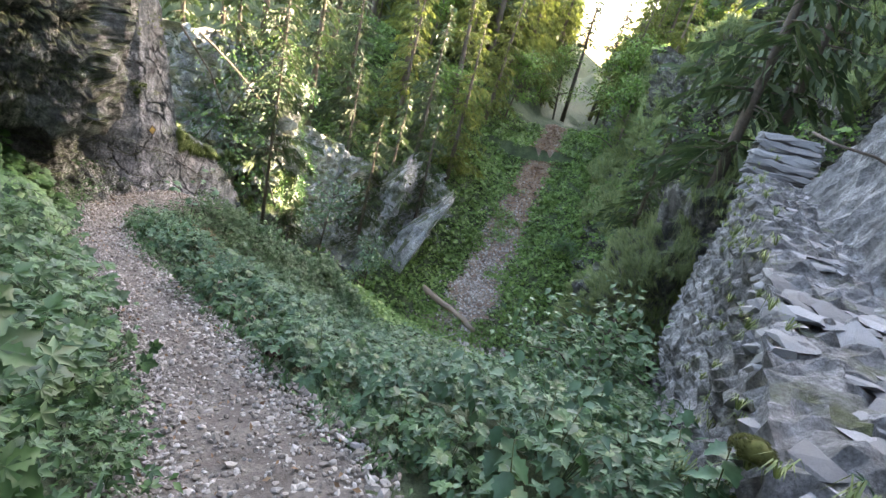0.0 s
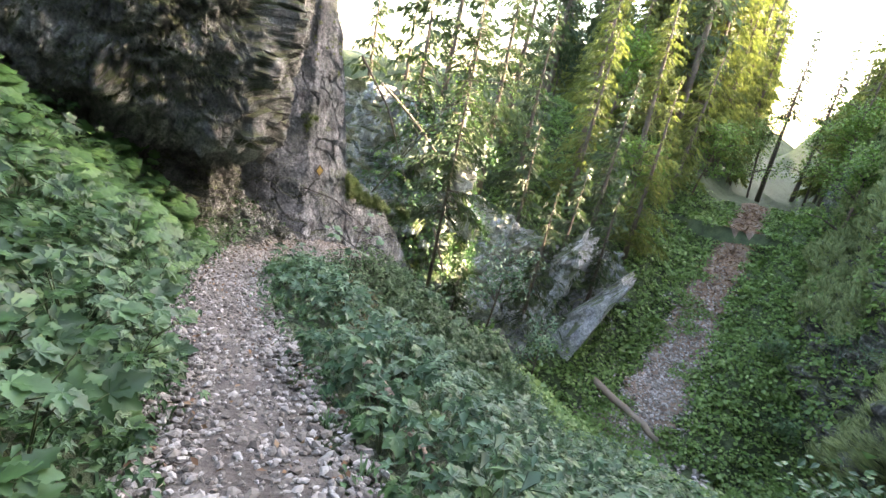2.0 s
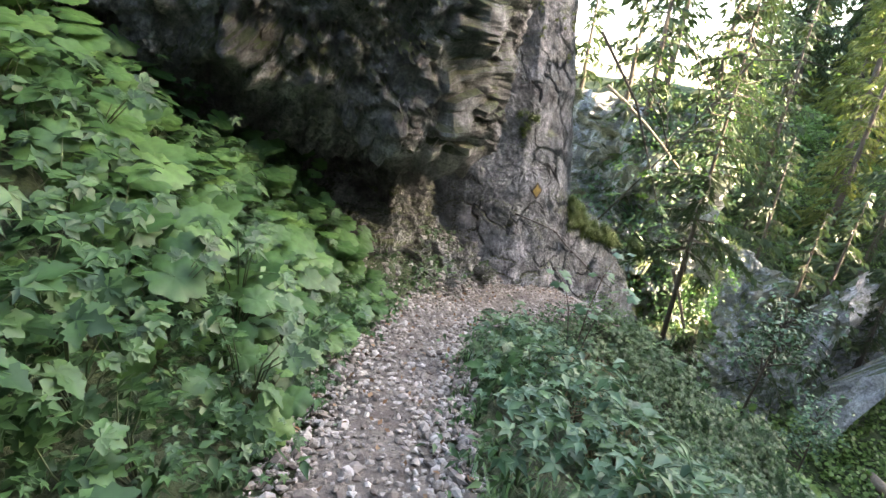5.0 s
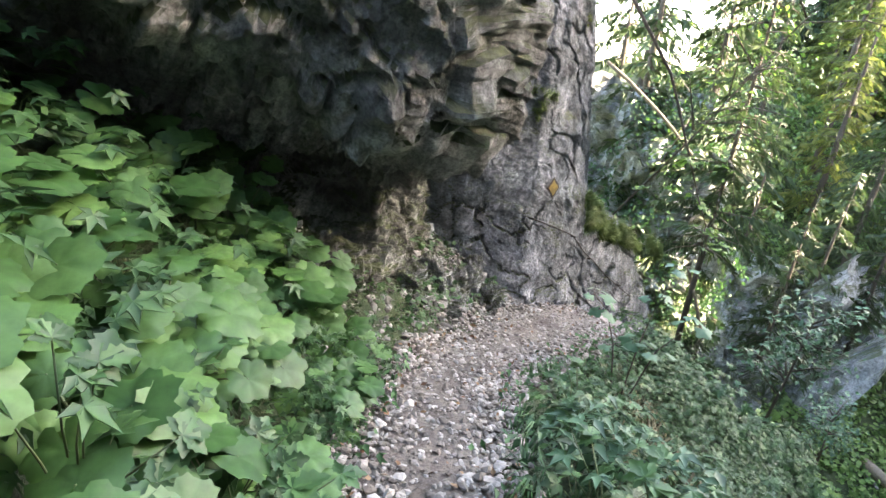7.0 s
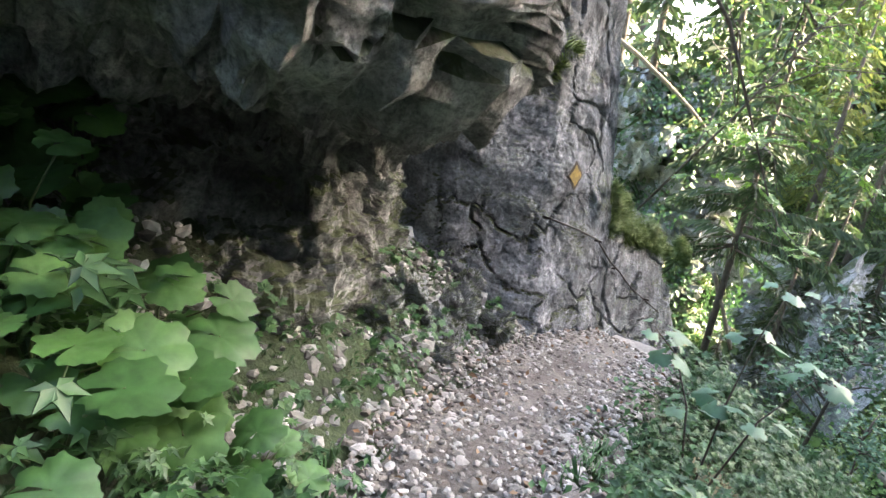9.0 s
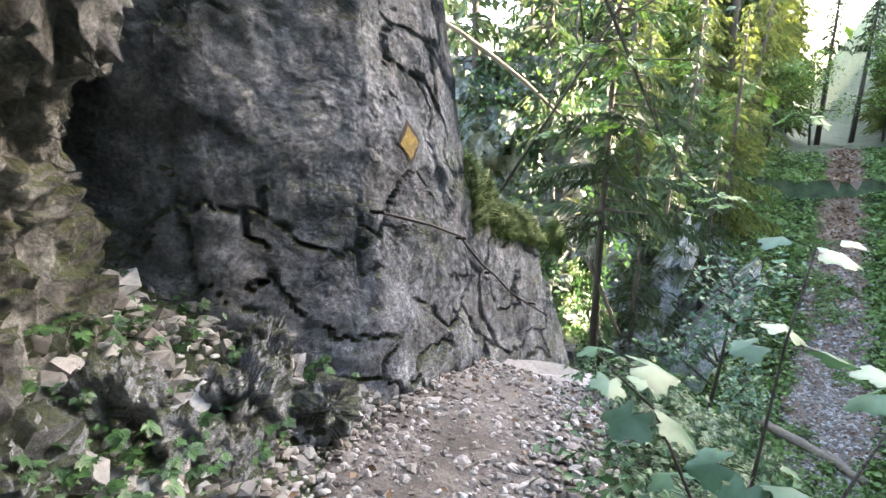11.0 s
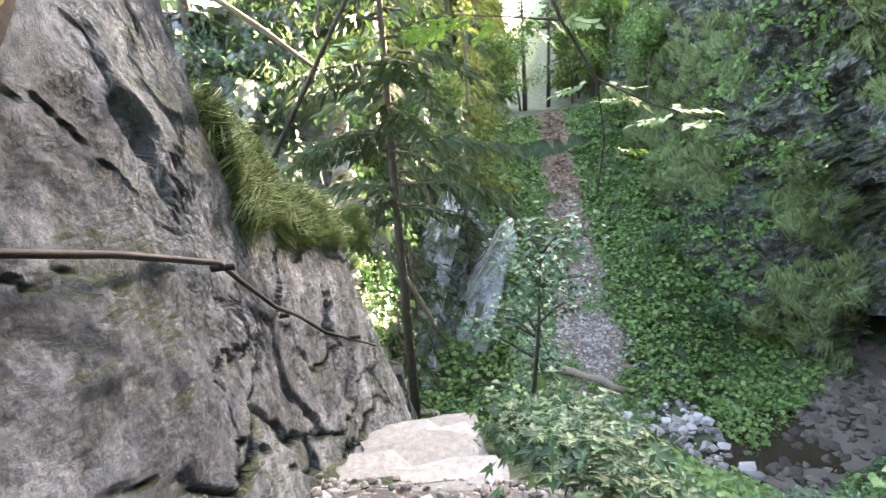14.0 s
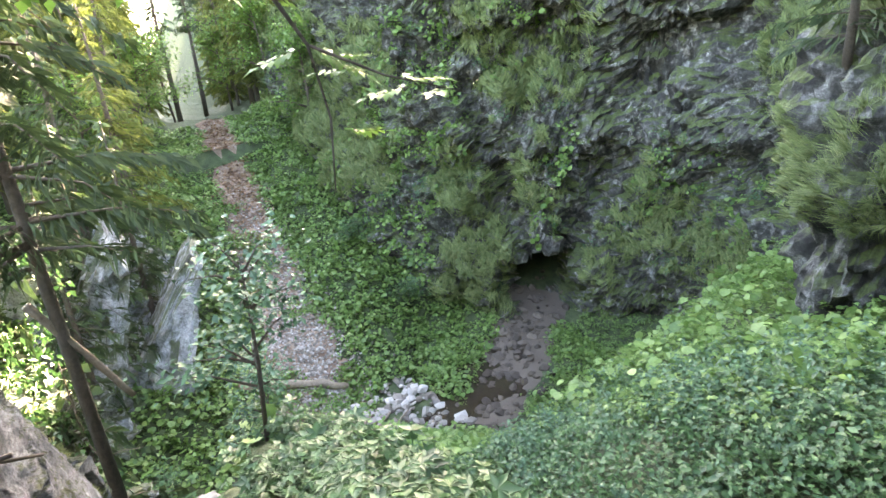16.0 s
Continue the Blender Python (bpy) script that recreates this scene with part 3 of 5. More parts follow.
def tube(points, radii, sides=5):
    pts = np.asarray(points, dtype=float)
    rad = np.broadcast_to(radii, (len(pts),))
    d = np.gradient(pts, axis=0)
    d /= np.linalg.norm(d, axis=1, keepdims=True) + 1e-9
    ref = np.array((0.0, 0.0, 1.0)) if abs(d[0, 2]) < 0.8 else np.array((1.0, 0.0, 0.0))
    a = np.cross(d, ref)
    a /= np.linalg.norm(a, axis=1, keepdims=True) + 1e-9
    b = np.cross(d, a)
    th = np.arange(sides) * 2 * np.pi / sides
    v = pts[:, None] + rad[:, None, None] * (a[:, None] * np.cos(th)[None, :, None] + b[:, None] * np.sin(th)[None, :, None])
    f = []
    for i in range(len(pts) - 1):
        for j in range(sides):
            k = (j + 1) % sides
            p, q, r_, s_ = i * sides + j, i * sides + k, (i + 1) * sides + k, (i + 1) * sides + j
            f += [(p, q, r_), (p, r_, s_)]
    f += [(0, j + 1, j) for j in range(1, sides - 1)]
    e = (len(pts) - 1) * sides
    f += [(e, e + j, e + j + 1) for j in range(1, sides - 1)]
    return v.reshape(-1, 3), np.array(f)


def rot(x=0, y=0, z=0, at=(0, 0, 0), size=1.0):
    return np.array(Matrix.LocRotScale(at, Euler((x, y, z)), (size,) * 3))


def butterbur(leaves):
    """Leaves and stalks of a clump of butterbur, about half a metre high."""
    green, stalks = [], []
    for i in range(leaves):
        az, out, h, r = rng.random() * 6.28, rng.uniform(0.08, 0.4), rng.uniform(0.22, 0.55), rng.uniform(0.11, 0.2)
        tip = np.array((out * np.cos(az), out * np.sin(az), h))
        green.append(placed(round_leaf(r), np.array(Matrix.Translation(tip)) @ np.array(Matrix.Rotation(az, 4, "Z")) @ rot(rng.normal() * 0.2, rng.uniform(0.0, 0.55), 0)))
        stalks.append(tube([(0, 0, -0.1), tip * (0.4, 0.4, 0.6), tip], [0.008, 0.006, 0.004], 4))
    return merge(green), merge(stalks)


def herb(leaves, leaflet, height=0.45, spread=0.3):
    """A herb with jagged compound leaves."""
    green, stalks = [], []
    for i in range(leaves):
        az = rng.random() * 6.28
        out, h = spread * rng.uniform(0.35, 1.0), height * rng.uniform(0.45, 1.0)
        tip = np.array((out * np.cos(az), out * np.sin(az), h))
        stalks.append(tube([(0, 0, -0.1), tip * (0.45, 0.45, 0.7), tip], [0.005, 0.004, 0.003], 3))
        base = np.array(Matrix.Translation(tip)) @ np.array(Matrix.Rotation(az, 4, "Z")) @ rot(rng.normal() * 0.25, rng.uniform(-0.1, 0.5), 0)
        size = rng.uniform(0.09, 0.14)
        for turn, k in ((0, 1.0), (0.95, 0.85), (-0.95, 0.85), (1.9, 0.65), (-1.9, 0.65)):
            green.append(placed(leaflet, base @ rot(0, rng.normal() * 0.12, turn, size=size * k)))
    return merge(green), merge(stalks)


def nettle(pairs, leaflet, height):
    green, stalks = [], [tube([(0, 0, -0.1), (0.02, 0.01, height * 0.5), (0.05, 0.03, height)], [0.006, 0.005, 0.003], 4)]
    for i in range(pairs):
        t = 0.25 + 0.75 * i / pairs
        for side in (0, np.pi):
            green.append(placed(leaflet, rot(0, 0, 0, (0.05 * t, 0.03 * t, height * t)) @ rot(0, 0, side + i * 1.57) @ rot(0, 0.35 + 0.2 * rng.normal(), 0, size=(0.2 - 0.09 * t) * rng.uniform(0.8, 1.2))))
    return merge(green), merge(stalks)


def tuft(blades, length, droop, width=0.006):
    v, f = [], []
    for i in range(blades):
        az, out, ln = rng.random() * 6.28, rng.uniform(0.2, 1.0), length * rng.uniform(0.5, 1.0)
        d, side = np.array((np.cos(az), np.sin(az), 0)), np.array((-np.sin(az), np.cos(az), 0)) * width
        b = d * 0.03 * rng.random()
        m1 = b + d * out * ln * 0.35 + (0, 0, ln * 0.55)
        m2 = b + d * out * ln * 0.8 + (0, 0, ln * (0.6 - droop * out * 0.6))
        k = len(v)
        v += [b - side, b + side, m1 + side, m1 - side, m2]
        f += [(k, k + 1, k + 2), (k, k + 2, k + 3), (k + 3, k + 2, k + 4)]
    return np.array(v), np.array(f)


def ground_leaves(n, leaflet, spread, height, size=1.0):
    out = []
    for i in range(n):
        a, r = rng.random() * 6.28, spread * math.sqrt(rng.random())
        out.append(placed(leaflet, rot(rng.normal() * 0.3, rng.uniform(-0.2, 0.6), rng.random() * 6.28, (r * np.cos(a), r * np.sin(a), height * rng.random()), size * rng.uniform(0.07, 0.13))))
    return merge(out)


def rock_lump(seed, flat=0.6):
    bm = bmesh.new()
    bmesh.ops.create_icosphere(bm, subdivisions=1, radius=1)
    v = np.array([p.co[:] for p in bm.verts])
    f = np.array([[q.index for q in p.verts] for p in bm.faces])
    bm.free()
    r = np.random.default_rng(seed)
    v = v * (1 + 0.2 * r.normal(size=(len(v), 1))) * (1, r.uniform(0.6, 0.95), flat * r.uniform(0.6, 1.1))
    return v, f


JAG = fan(leaf_outline(0.34, 4, 0.2), 0.18, 0.25)
LEAN = (np.array([(0, 0, 0), (0.34, 0.25, 0.06), (0.52, 0.15, 0.02), (1, 0, -0.14), (0.52, -0.15, 0.02), (0.34, -0.25, 0.06)]), np.array([(0, 3, 1), (1, 3, 2), (0, 5, 3), (5, 4, 3)]))
KITE = (np.array([(0, 0, 0), (0.45, 0.3, 0.06), (1, 0, -0.12), (0.45, -0.3, 0.06)]), np.array([(0, 2, 1), (0, 3, 2)]))
SMOOTHLEAF = fan(leaf_outline(0.3, 3, 0.0), 0.25, 0.2)
DIAMOND = fan([(0, 0), (0.45, 0.3), (1, 0), (0.45, -0.3)], 0.15, 0.2)
BURS = [butterbur(n) for n in (7, 6, 8, 5)]
HERBS = [herb(n, JAG, h, s) for n, h, s in ((11, 0.5, 0.34), (9, 0.42, 0.3), (12, 0.62, 0.4), (8, 0.32, 0.26))]
LEAN_HERBS = [herb(n, LEAN, h, s)[0] for n, h, s in ((9, 0.5, 0.34), (8, 0.42, 0.3), (10, 0.62, 0.4), (7, 0.32, 0.26))]
LEAN_NETTLES = [nettle(n, LEAN, h)[0] for n, h in ((7, 0.75), (6, 0.6))]
NETTLES = [nettle(n, JAG, h) for n, h in ((7, 0.75), (6, 0.6))]
FINE = [tuft(70, 0.34, 1.7, 0.003), tuft(55, 0.28, 1.3, 0.003)]
TUFTS = [tuft(18, 0.5, 1.1, 0.009), tuft(15, 0.4, 0.9, 0.009), tuft(17, 0.62, 1.5, 0.009)]
CARPET = [ground_leaves(28, KITE, 0.45, 0.22), ground_leaves(20, LEAN, 0.4, 0.3)]
DISC = fan([(0, 0), (0.15, 0.42), (0.6, 0.5), (1, 0), (0.6, -0.5), (0.15, -0.42)], 0.15, 0.18)
BROADCARPET = [ground_leaves(13, DISC, 0.5, 0.3, 2.3), ground_leaves(16, DISC, 0.55, 0.35, 1.8)]
LUMPS = [rock_lump(i) for i in range(5)]


BED_LINE = dense(np.array(BED), 0.5)


def spots(n, x0, x1, y0, y1, keep):
    x, y = rng.uniform(x0, x1, n), rng.uniform(y0, y1, n)
    z, s = near_trail(x, y)
    u, lat = chute(x, y)
    ok = keep(x, y, s, u, lat) & (np.hypot(x[:, None] - BED_LINE[None, :, 0], y[:, None] - BED_LINE[None, :, 1]).min(1) > 1.7)
    x, y = x[ok], y[ok]
    return np.column_stack([x, y, ground_z(x, y)]), s[ok]


def scatter(name, templates, pos, size, mat, label, category, up=None, lean=0.25, shade=True):
    """Plants of one kind as one cover of many."""
    n = len(pos)
    if up is None:
        up = np.column_stack([rng.normal(size=(n, 2)) * lean, np.ones(n)])
    m = frames_at(pos, up, rng.random(n) * 6.28, size)
    which = rng.integers(0, len(templates), n)
    v, f = merge([joined(t, m[which == i]) for i, t in enumerate(templates) if (which == i).any()])
    return thing(name, v, f, mat, shade and templates is not LUMPS, label=label, category=category, kind="stuff")


def covered(P, N, n, lo, hi=2.0, patch=0.05):
    """Random places on a rock sheet whose surface looks up by lo to hi, with their normals."""
    a, b = rng.integers(0, P.shape[0], n), rng.integers(0, P.shape[1], n)
    nz = N[a, b, 2]
    ok = (nz > lo) & (nz < hi) & (fbm(P[a, b] * 0.33, 3, 77) > patch)
    return P[a, b][ok], N[a, b][ok]


# plants that stand near the trail, one by one
def plants(name, templates, pos, sizes, mat, label, category, group, lean=(0, 0)):
    made = []
    for i, (p, k) in enumerate(zip(pos, sizes)):
        green, stalks = templates[i % len(templates)]
        if i < len(templates):
            root = new(name)
            root.empty_display_size = 0.1
            thing("leaves", *green, mat, True, parent=root)
            thing("stalk", *stalks, STEM, True, parent=root, kind="stuff")
            tagged(root, label, category, group)
            made.append(root)
        m = Matrix.LocRotScale(p, Euler((lean[0] + rng.normal() * 0.12, lean[1] + rng.normal() * 0.12, 0)), None) @ Matrix.Rotation(rng.random() * 6.28, 4, "Z")
        if i < len(templates):
            root.scale = (k,) * 3
            root.matrix_basis = m @ Matrix.Diagonal((k, k, k, 1))
        else:
            src = made[i % len(templates)]
            c = copy_thing(src, m)
            c.scale = (k,) * 3
    return made


pos, s = spots(2600, -12, 3, -2, 8.6, lambda x, y, s, u, lat: (s > 0.85 * path_f(y)) & (s < 3.4) & (y < 7.9) & (y > -1.2) & ((y > 5.0) | (rng.random(len(x)) < 0.1)) & (x + 0.55 * y > -8))
near_bur = pos[:430]
plants("butterbur_plant", BURS, near_bur, rng.uniform(0.55, 0.95, len(near_bur)) * np.where(s[:430] < 0.9, 0.7, 1.0), BUTTERBUR, "bright green butterbur with broad holed leaves on the bank", "plant", "butterbur on the bank", (0.32, 0.36))
pos, s = spots(900, -10, 4, -2, 12, lambda x, y, s, u, lat: (s < -0.95 * path_f(y)) & (s > -2.6) & (y < 8.6))
near_herb = pos[:260]
plants("masterwort_plant", HERBS, near_herb, rng.uniform(0.6, 0.95, len(near_herb)), LEAF, "leafy herb with jagged compound leaves beside the path", "plant", "herbs beside the path")

pos, s = spots(900, -8, 3, -1.5, 7.5, lambda x, y, s, u, lat: (s > 0.9 * path_f(y)) & (s < 2.6) & ((y < 5.2) | (rng.random(len(x)) < 0.3)))
bank_herb = pos[:150]
plants("bank_masterwort", HERBS, bank_herb, rng.uniform(0.7, 1.15, len(bank_herb)), LEAF, "dark green herb with jagged compound leaves on the bank", "plant", "herbs on the bank", (0.25, 0.28))

# covers
left_bank = lambda x, y, s, u, lat: (s > 0.72 * path_f(y)) & (s < 9) & (y < 7.9) & (x > -11) & ((y < 4.2) | (rng.random(len(x)) < 0.4))
pos, s = spots(7000, -12, 3, -6, 9, left_bank)
scatter("bank_herbs", LEAN_HERBS, pos, rng.uniform(0.65, 1.05, len(pos)) * np.where(s < 1.2, 0.55, 1.0), LEAF, "dense jagged green herbs covering the steep bank", "herbs")
pos, s = spots(9500, -9, 14, -6, 18, lambda x, y, s, u, lat: (s < -0.95 * path_f(y)) & (s > -14) & ((y < 8.3) | (s < -1.7)) & (rng.random(len(x)) < np.clip(1.3 - 0.09 * np.abs(s), 0.25, 1)))
scatter("slope_herbs", LEAN_HERBS[:3] + LEAN_NETTLES, pos, rng.uniform(0.5, 0.95, len(pos)) * np.where(pos[:, 1] > 8, 0.75, 1.0), BLUELEAF, "blue-green herbs and nettles on the falling slope", "herbs")
pos, s = spots(3200, -9, -4, 7.5, 16, lambda x, y, s, u, lat: (s < -0.8) & (s > -3.5))
scatter("edge_herbs", LEAN_HERBS, pos, rng.uniform(0.3, 0.7, len(pos)), LEAF, "small fresh herbs on the edge of the drop", "herbs")
pos, s = spots(9500, -8, 20, 3, 30, lambda x, y, s, u, lat: (s < -6.0) & (np.hypot((x - 10.6) / 1.6, y - 28.6) > 1.7) & ~((x > 0.2) & (x < 7) & (y > 27.2)))
scatter("lower_slope_herbs", LEAN_HERBS, pos, rng.uniform(0.45, 0.95, len(pos)), SKYLIT_LEAF, "green herbs with brightened leaves on the lower gorge slope", "herbs")
pos, s = spots(17000, -14, 22, 10, 62, lambda x, y, s, u, lat: ((s < -7) | (y > 19)) & ((np.abs(lat) > (1.25 + 0.9 * (1 - np.clip(u, 0, 1))) * (0.65 + 0.5 * rng.random(len(x)))) | (u < 0)) & (lat < 15) & (np.hypot((x - 10.6) / 1.6, y - 28.6) > 1.7) & ((u > -0.05) | (rng.random(len(x)) < 0.6)) & ~((x > 0.2) & (x < 7) & (y > 27.2) & (y < 33)))
scatter("gully_herbs", BROADCARPET, pos, rng.uniform(0.55, 1.25, len(pos)), SKYLIT_LEAF, "low green herbs carpeting the gully sides", "herbs")
pos, s = spots(8500, -11, 3, -3, 13, lambda x, y, s, u, lat: (np.abs(s) > 0.62 * path_f(y)) & (np.abs(s) < 1.45) & ((s < 0) | (y < 8.3)))
scatter("path_edge_weeds", [CARPET[1], TUFTS[1]], pos, rng.uniform(0.35, 0.75, len(pos)), LEAF, "small weeds along the path edges", "weeds")

pos, s = spots(2600, -8, -2, 5.5, 11.5, lambda x, y, s, u, lat: (s < -1.1) & (s > -3.6) & (fbm(np.column_stack([x, y, 0 * x]) * 0.8, 2, 17) > -0.05))
scatter("dry_grass", TUFTS, pos, rng.uniform(0.5, 1.0, len(pos)), DRYGRASS, "withered brown grass and stalks below the path edge", "grass")
pos, s = spots(1500, -6.6, -3.2, 14.2, 19.5, lambda x, y, s, u, lat: s < -0.9)
scatter("flank_herbs", LEAN_HERBS, pos, rng.uniform(0.8, 1.3, len(pos)), LEAF, "leafy herbs hiding the steep flank under the steps", "herbs", up=np.column_stack([rng.normal(size=(len(pos), 2)) * 0.4 + (0.0, -0.5), np.ones(len(pos))]))
pos, s = spots(5000, -5, 5, 3, 14, lambda x, y, s, u, lat: (s < -2.2) & (s > -8))
scatter("spur_herbs", LEAN_HERBS, pos, rng.uniform(0.45, 0.9, len(pos)), LEAF, "green herbs over the rounded spur below the path", "herbs")
pos, s = spots(5200, -10, 3, -3, 9, lambda x, y, s, u, lat: (s > 0.66 * path_f(y)) & (s < 1.5) & (y < 8.0))
scatter("bank_foot_herbs", LEAN_HERBS, pos, rng.uniform(0.3, 0.62, len(pos)), LEAF, "small jagged herbs along the foot of the bank", "herbs")
pos, s = spots(9000, -2, 10, 30, 58, lambda x, y, s, u, lat: (np.abs(lat) < 2.6) & (u > -0.05) & (u < 0.62) & (fbm(np.column_stack([x, y, 0 * x]) * 0.7, 2, 19) > 0.05 + 0.5 * u))
scatter("scree_plants", BROADCARPET, pos, rng.uniform(0.4, 0.8, len(pos)), SKYLIT_LEAF, "brightened green plants taking root in the lower scree", "herbs")
pos, s = spots(900, -7.1, -4.5, 11.6, 14.6, lambda x, y, s, u, lat: (x > -6.62 + 0.12 * np.sin(5 * y)))
scatter("drop_edge_herbs", LEAN_HERBS, pos, rng.uniform(0.35, 0.7, len(pos)), LEAF, "bright herbs crowding the edge beside the steps", "herbs")
pos, s = spots(4000, -7, 3, 8.5, 20, lambda x, y, s, u, lat: s < -2.2)
tall = fbm(pos * 0.5, 2, 91) > 0.0
scatter("mid_slope_nettles", LEAN_NETTLES, pos[tall][:900], rng.uniform(0.6, 1.0, min(900, tall.sum())), BLUELEAF, "blue-green nettles in patches on the slope", "herbs")
scatter("mid_slope_herbs", CARPET, pos, rng.uniform(0.6, 1.1, len(pos)), LEAF, "fresh low herbs filling the slope below the path", "herbs")
p, nn = covered(P_KNOLL, facing(P_KNOLL), 5200, -0.2, 2.0, -0.12)
scatter("knoll_shrubs", CARPET, p, rng.uniform(0.8, 1.7, len(p)), LEAF, "leafy shrubs hanging over the pale knoll", "shrubs", up=nn + (0, 0, 0.4))
for ob_name, P, n, lo, mat, size in (("knoll_grass", P_KNOLL, 3000, 0.5, GRASS, (0.8, 1.8)), ("slab_grass", P_SLAB, 1500, 0.7, GRASS, (0.8, 1.6)), ("overhang_grass", P_OVER, 6000, 0.55, GRASS, (0.3, 0.7))):
    p, nn = covered(P, facing(P), n, lo)
    ok = (p[:, 1] < 6.0) if ob_name == "overhang_grass" else np.ones(len(p), dtype=bool)
    p, nn = p[ok], nn[ok]
    scatter(ob_name, TUFTS, p, rng.uniform(*size, len(p)), mat, "tufts of hanging grass on rock ledges", "grass", up=nn + (0, 0, 0.6))


def cliff_cover(name, templates, n, lo, patch, k, size, mat, label, category, top=12.0):
    """Plants on the mossy cliff in clumps that leave its worn rock bare."""
    N = facing(P_FAR)
    a, b = rng.integers(0, P_FAR.shape[0], n), rng.integers(0, P_FAR.shape[1], n)
    p, nn = P_FAR[a, b], N[a, b]
    cave, grooves = worn(a / P_FAR.shape[0], p[:, 2] - P_FAR[a, 0, 2])
    ok = (nn[:, 2] > lo) & (cave + grooves < 0.12) & (p[:, 2] < top) & (fbm(p * (0.2, 0.2, 0.27), 3, k) > patch)
    p, nn = p[ok], nn[ok]
    scatter(name, templates, p, rng.uniform(*size, len(p)), mat, label, category, up=nn + (0, 0, 0.5))


LONG = [tuft(30, 0.62, 2.3, 0.011), tuft(26, 0.5, 1.9, 0.01), tuft(34, 0.75, 2.6, 0.012)]
SOFT = [tuft(60, 0.6, 2.3, 0.0045), tuft(50, 0.45, 2.0, 0.004)]
cliff_cover("cliff_grass", LONG, 52000, -0.15, 0.1, 77, (0.9, 2.0), GRASS, "long pale green grass drooping in clumps from the cliff", "grass")
cliff_cover("cliff_shrubs", BROADCARPET, 12000, 0.0, 0.16, 78, (0.7, 1.4), SKYLIT_LEAF, "leafy shrubs rooted in cliff ledges", "shrubs")
cliff_cover("cliff_ferns", CARPET, 9000, -0.1, 0.2, 79, (0.8, 1.6), BLUELEAF, "blue-green plants hanging in cliff hollows", "shrubs")


# ---- trees ----
def spruce(height, radius, whorls, seed, bare=0.12, fine=1.0, stout=1.0):
    r = np.random.default_rng(seed)
    trunk = tube([(0, 0, -0.6), (0, 0, height * 0.3), (0.04, 0, height * 0.7), (0, 0, height)], [height * 0.015 * stout, height * 0.012 * stout, height * 0.006 * stout, 0.01], 8)
    v, f, wood = [], [], [trunk]
    for w in range(whorls):
        t = bare + (1 - bare) * (w + r.random() * 0.9) / whorls
        ln = radius * (1 - t) ** 0.75 + 0.15
        for b in range(r.integers(4, 8)):
            az = r.random() * 6.28
            L, sag = ln * r.uniform(0.45, 1.15), r.uniform(0.2, 0.6)
            z0 = t * height + r.normal() * 0.15
            d, side = np.array((np.cos(az), np.sin(az), 0)), np.array((-np.sin(az), np.cos(az), 0))
            at_q = lambda q: d * L * q + (0, 0, z0 + L * (0.15 * q - sag * q * q))
            wood.append(tube([at_q(0), at_q(0.5), at_q(1.0)], [0.02 + 0.008 * L, 0.012, 0.005], 3))
            for k in range(max(7, int(L / (0.095 * fine**1.7)))):
                q = r.random() ** 0.75
                c = at_q(q) + r.normal(size=3) * 0.02
                twig = (L * (0.3 - 0.18 * q) + 0.22) * r.uniform(0.5, 1.2) * fine**0.8
                sw = r.uniform(-1, 1)
                e = c + side * np.sign(sw) * twig * (0.4 + 0.6 * abs(sw)) + d * twig * r.uniform(0.1, 0.9) - (0, 0, twig * r.uniform(0.2, 1.2))
                wd = (d * 0.5 + (0, 0, 0.5)) * r.uniform(0.06, 0.13) * fine
                m = (c + e) / 2 + (0, 0, 0.06 * twig)
                i = len(v)
                v += [c, m + wd, e, m - wd]
                f += [(i, i + 1, i + 2), (i, i + 2, i + 3)]
    return wood, (np.array(v), np.array(f))


def broadleaf(height, spread, leaves, seed, size=0.11, stout=1.0):
    r = np.random.default_rng(seed)
    wood, green = [tube([(0, 0, -0.5), (0.05 * height, 0, 0.4 * height), (0.08 * height, 0.04 * height, 0.85 * height)], [0.012 * height * stout, 0.009 * height * stout, 0.003 * height * stout], 6)], []
    limbs = []
    for i in range(14):
        t = r.uniform(0.3, 0.95)
        b = np.array((0.08 * height * t, 0.03 * height * t, t * 0.85 * height))
        az, L = r.random() * 6.28, spread * r.uniform(0.5, 1.0) * (1.15 - 0.6 * t)
        e = b + (L * np.cos(az), L * np.sin(az), L * r.uniform(0.1, 0.6))
        mid = (b + e) / 2 + (0, 0, 0.1 * L)
        wood.append(tube([b, mid, e], [0.008 * height * stout, 0.005 * height * stout, 0.002 * height * stout], 4))
        limbs.append((b, mid, e))
    for i in range(leaves):
        b, mid, e = limbs[i % len(limbs)]
        q = r.uniform(0.25, 1.05)
        p = (1 - q) ** 2 * b + 2 * q * (1 - q) * mid + q * q * e + r.normal(size=3) * spread * 0.13
        green.append(placed(SMOOTHLEAF if size > 0.15 else DIAMOND, rot(r.normal() * 0.4, r.uniform(-0.2, 0.7), r.random() * 6.28, p, size * r.uniform(0.7, 1.4))))
    return wood, merge(green)


def tree_thing(name, shapes, leaf_mat, m, label, category, group=""):
    root = new(name)
    wood, green = shapes
    thing("trunk", *wood[0], BARK, True, parent=root, label="rough brown trunk")
    if len(wood) > 40:
        thing("bough", *merge(wood[1:]), BARK, True, parent=root, kind="stuff")
    else:
        for w in wood[1:]:
            thing("limb", *w, BARK, True, parent=root)
    thing("crown", *green, leaf_mat, False, parent=root)
    tagged(root, label, category, group)
    root.matrix_basis = m
    return root


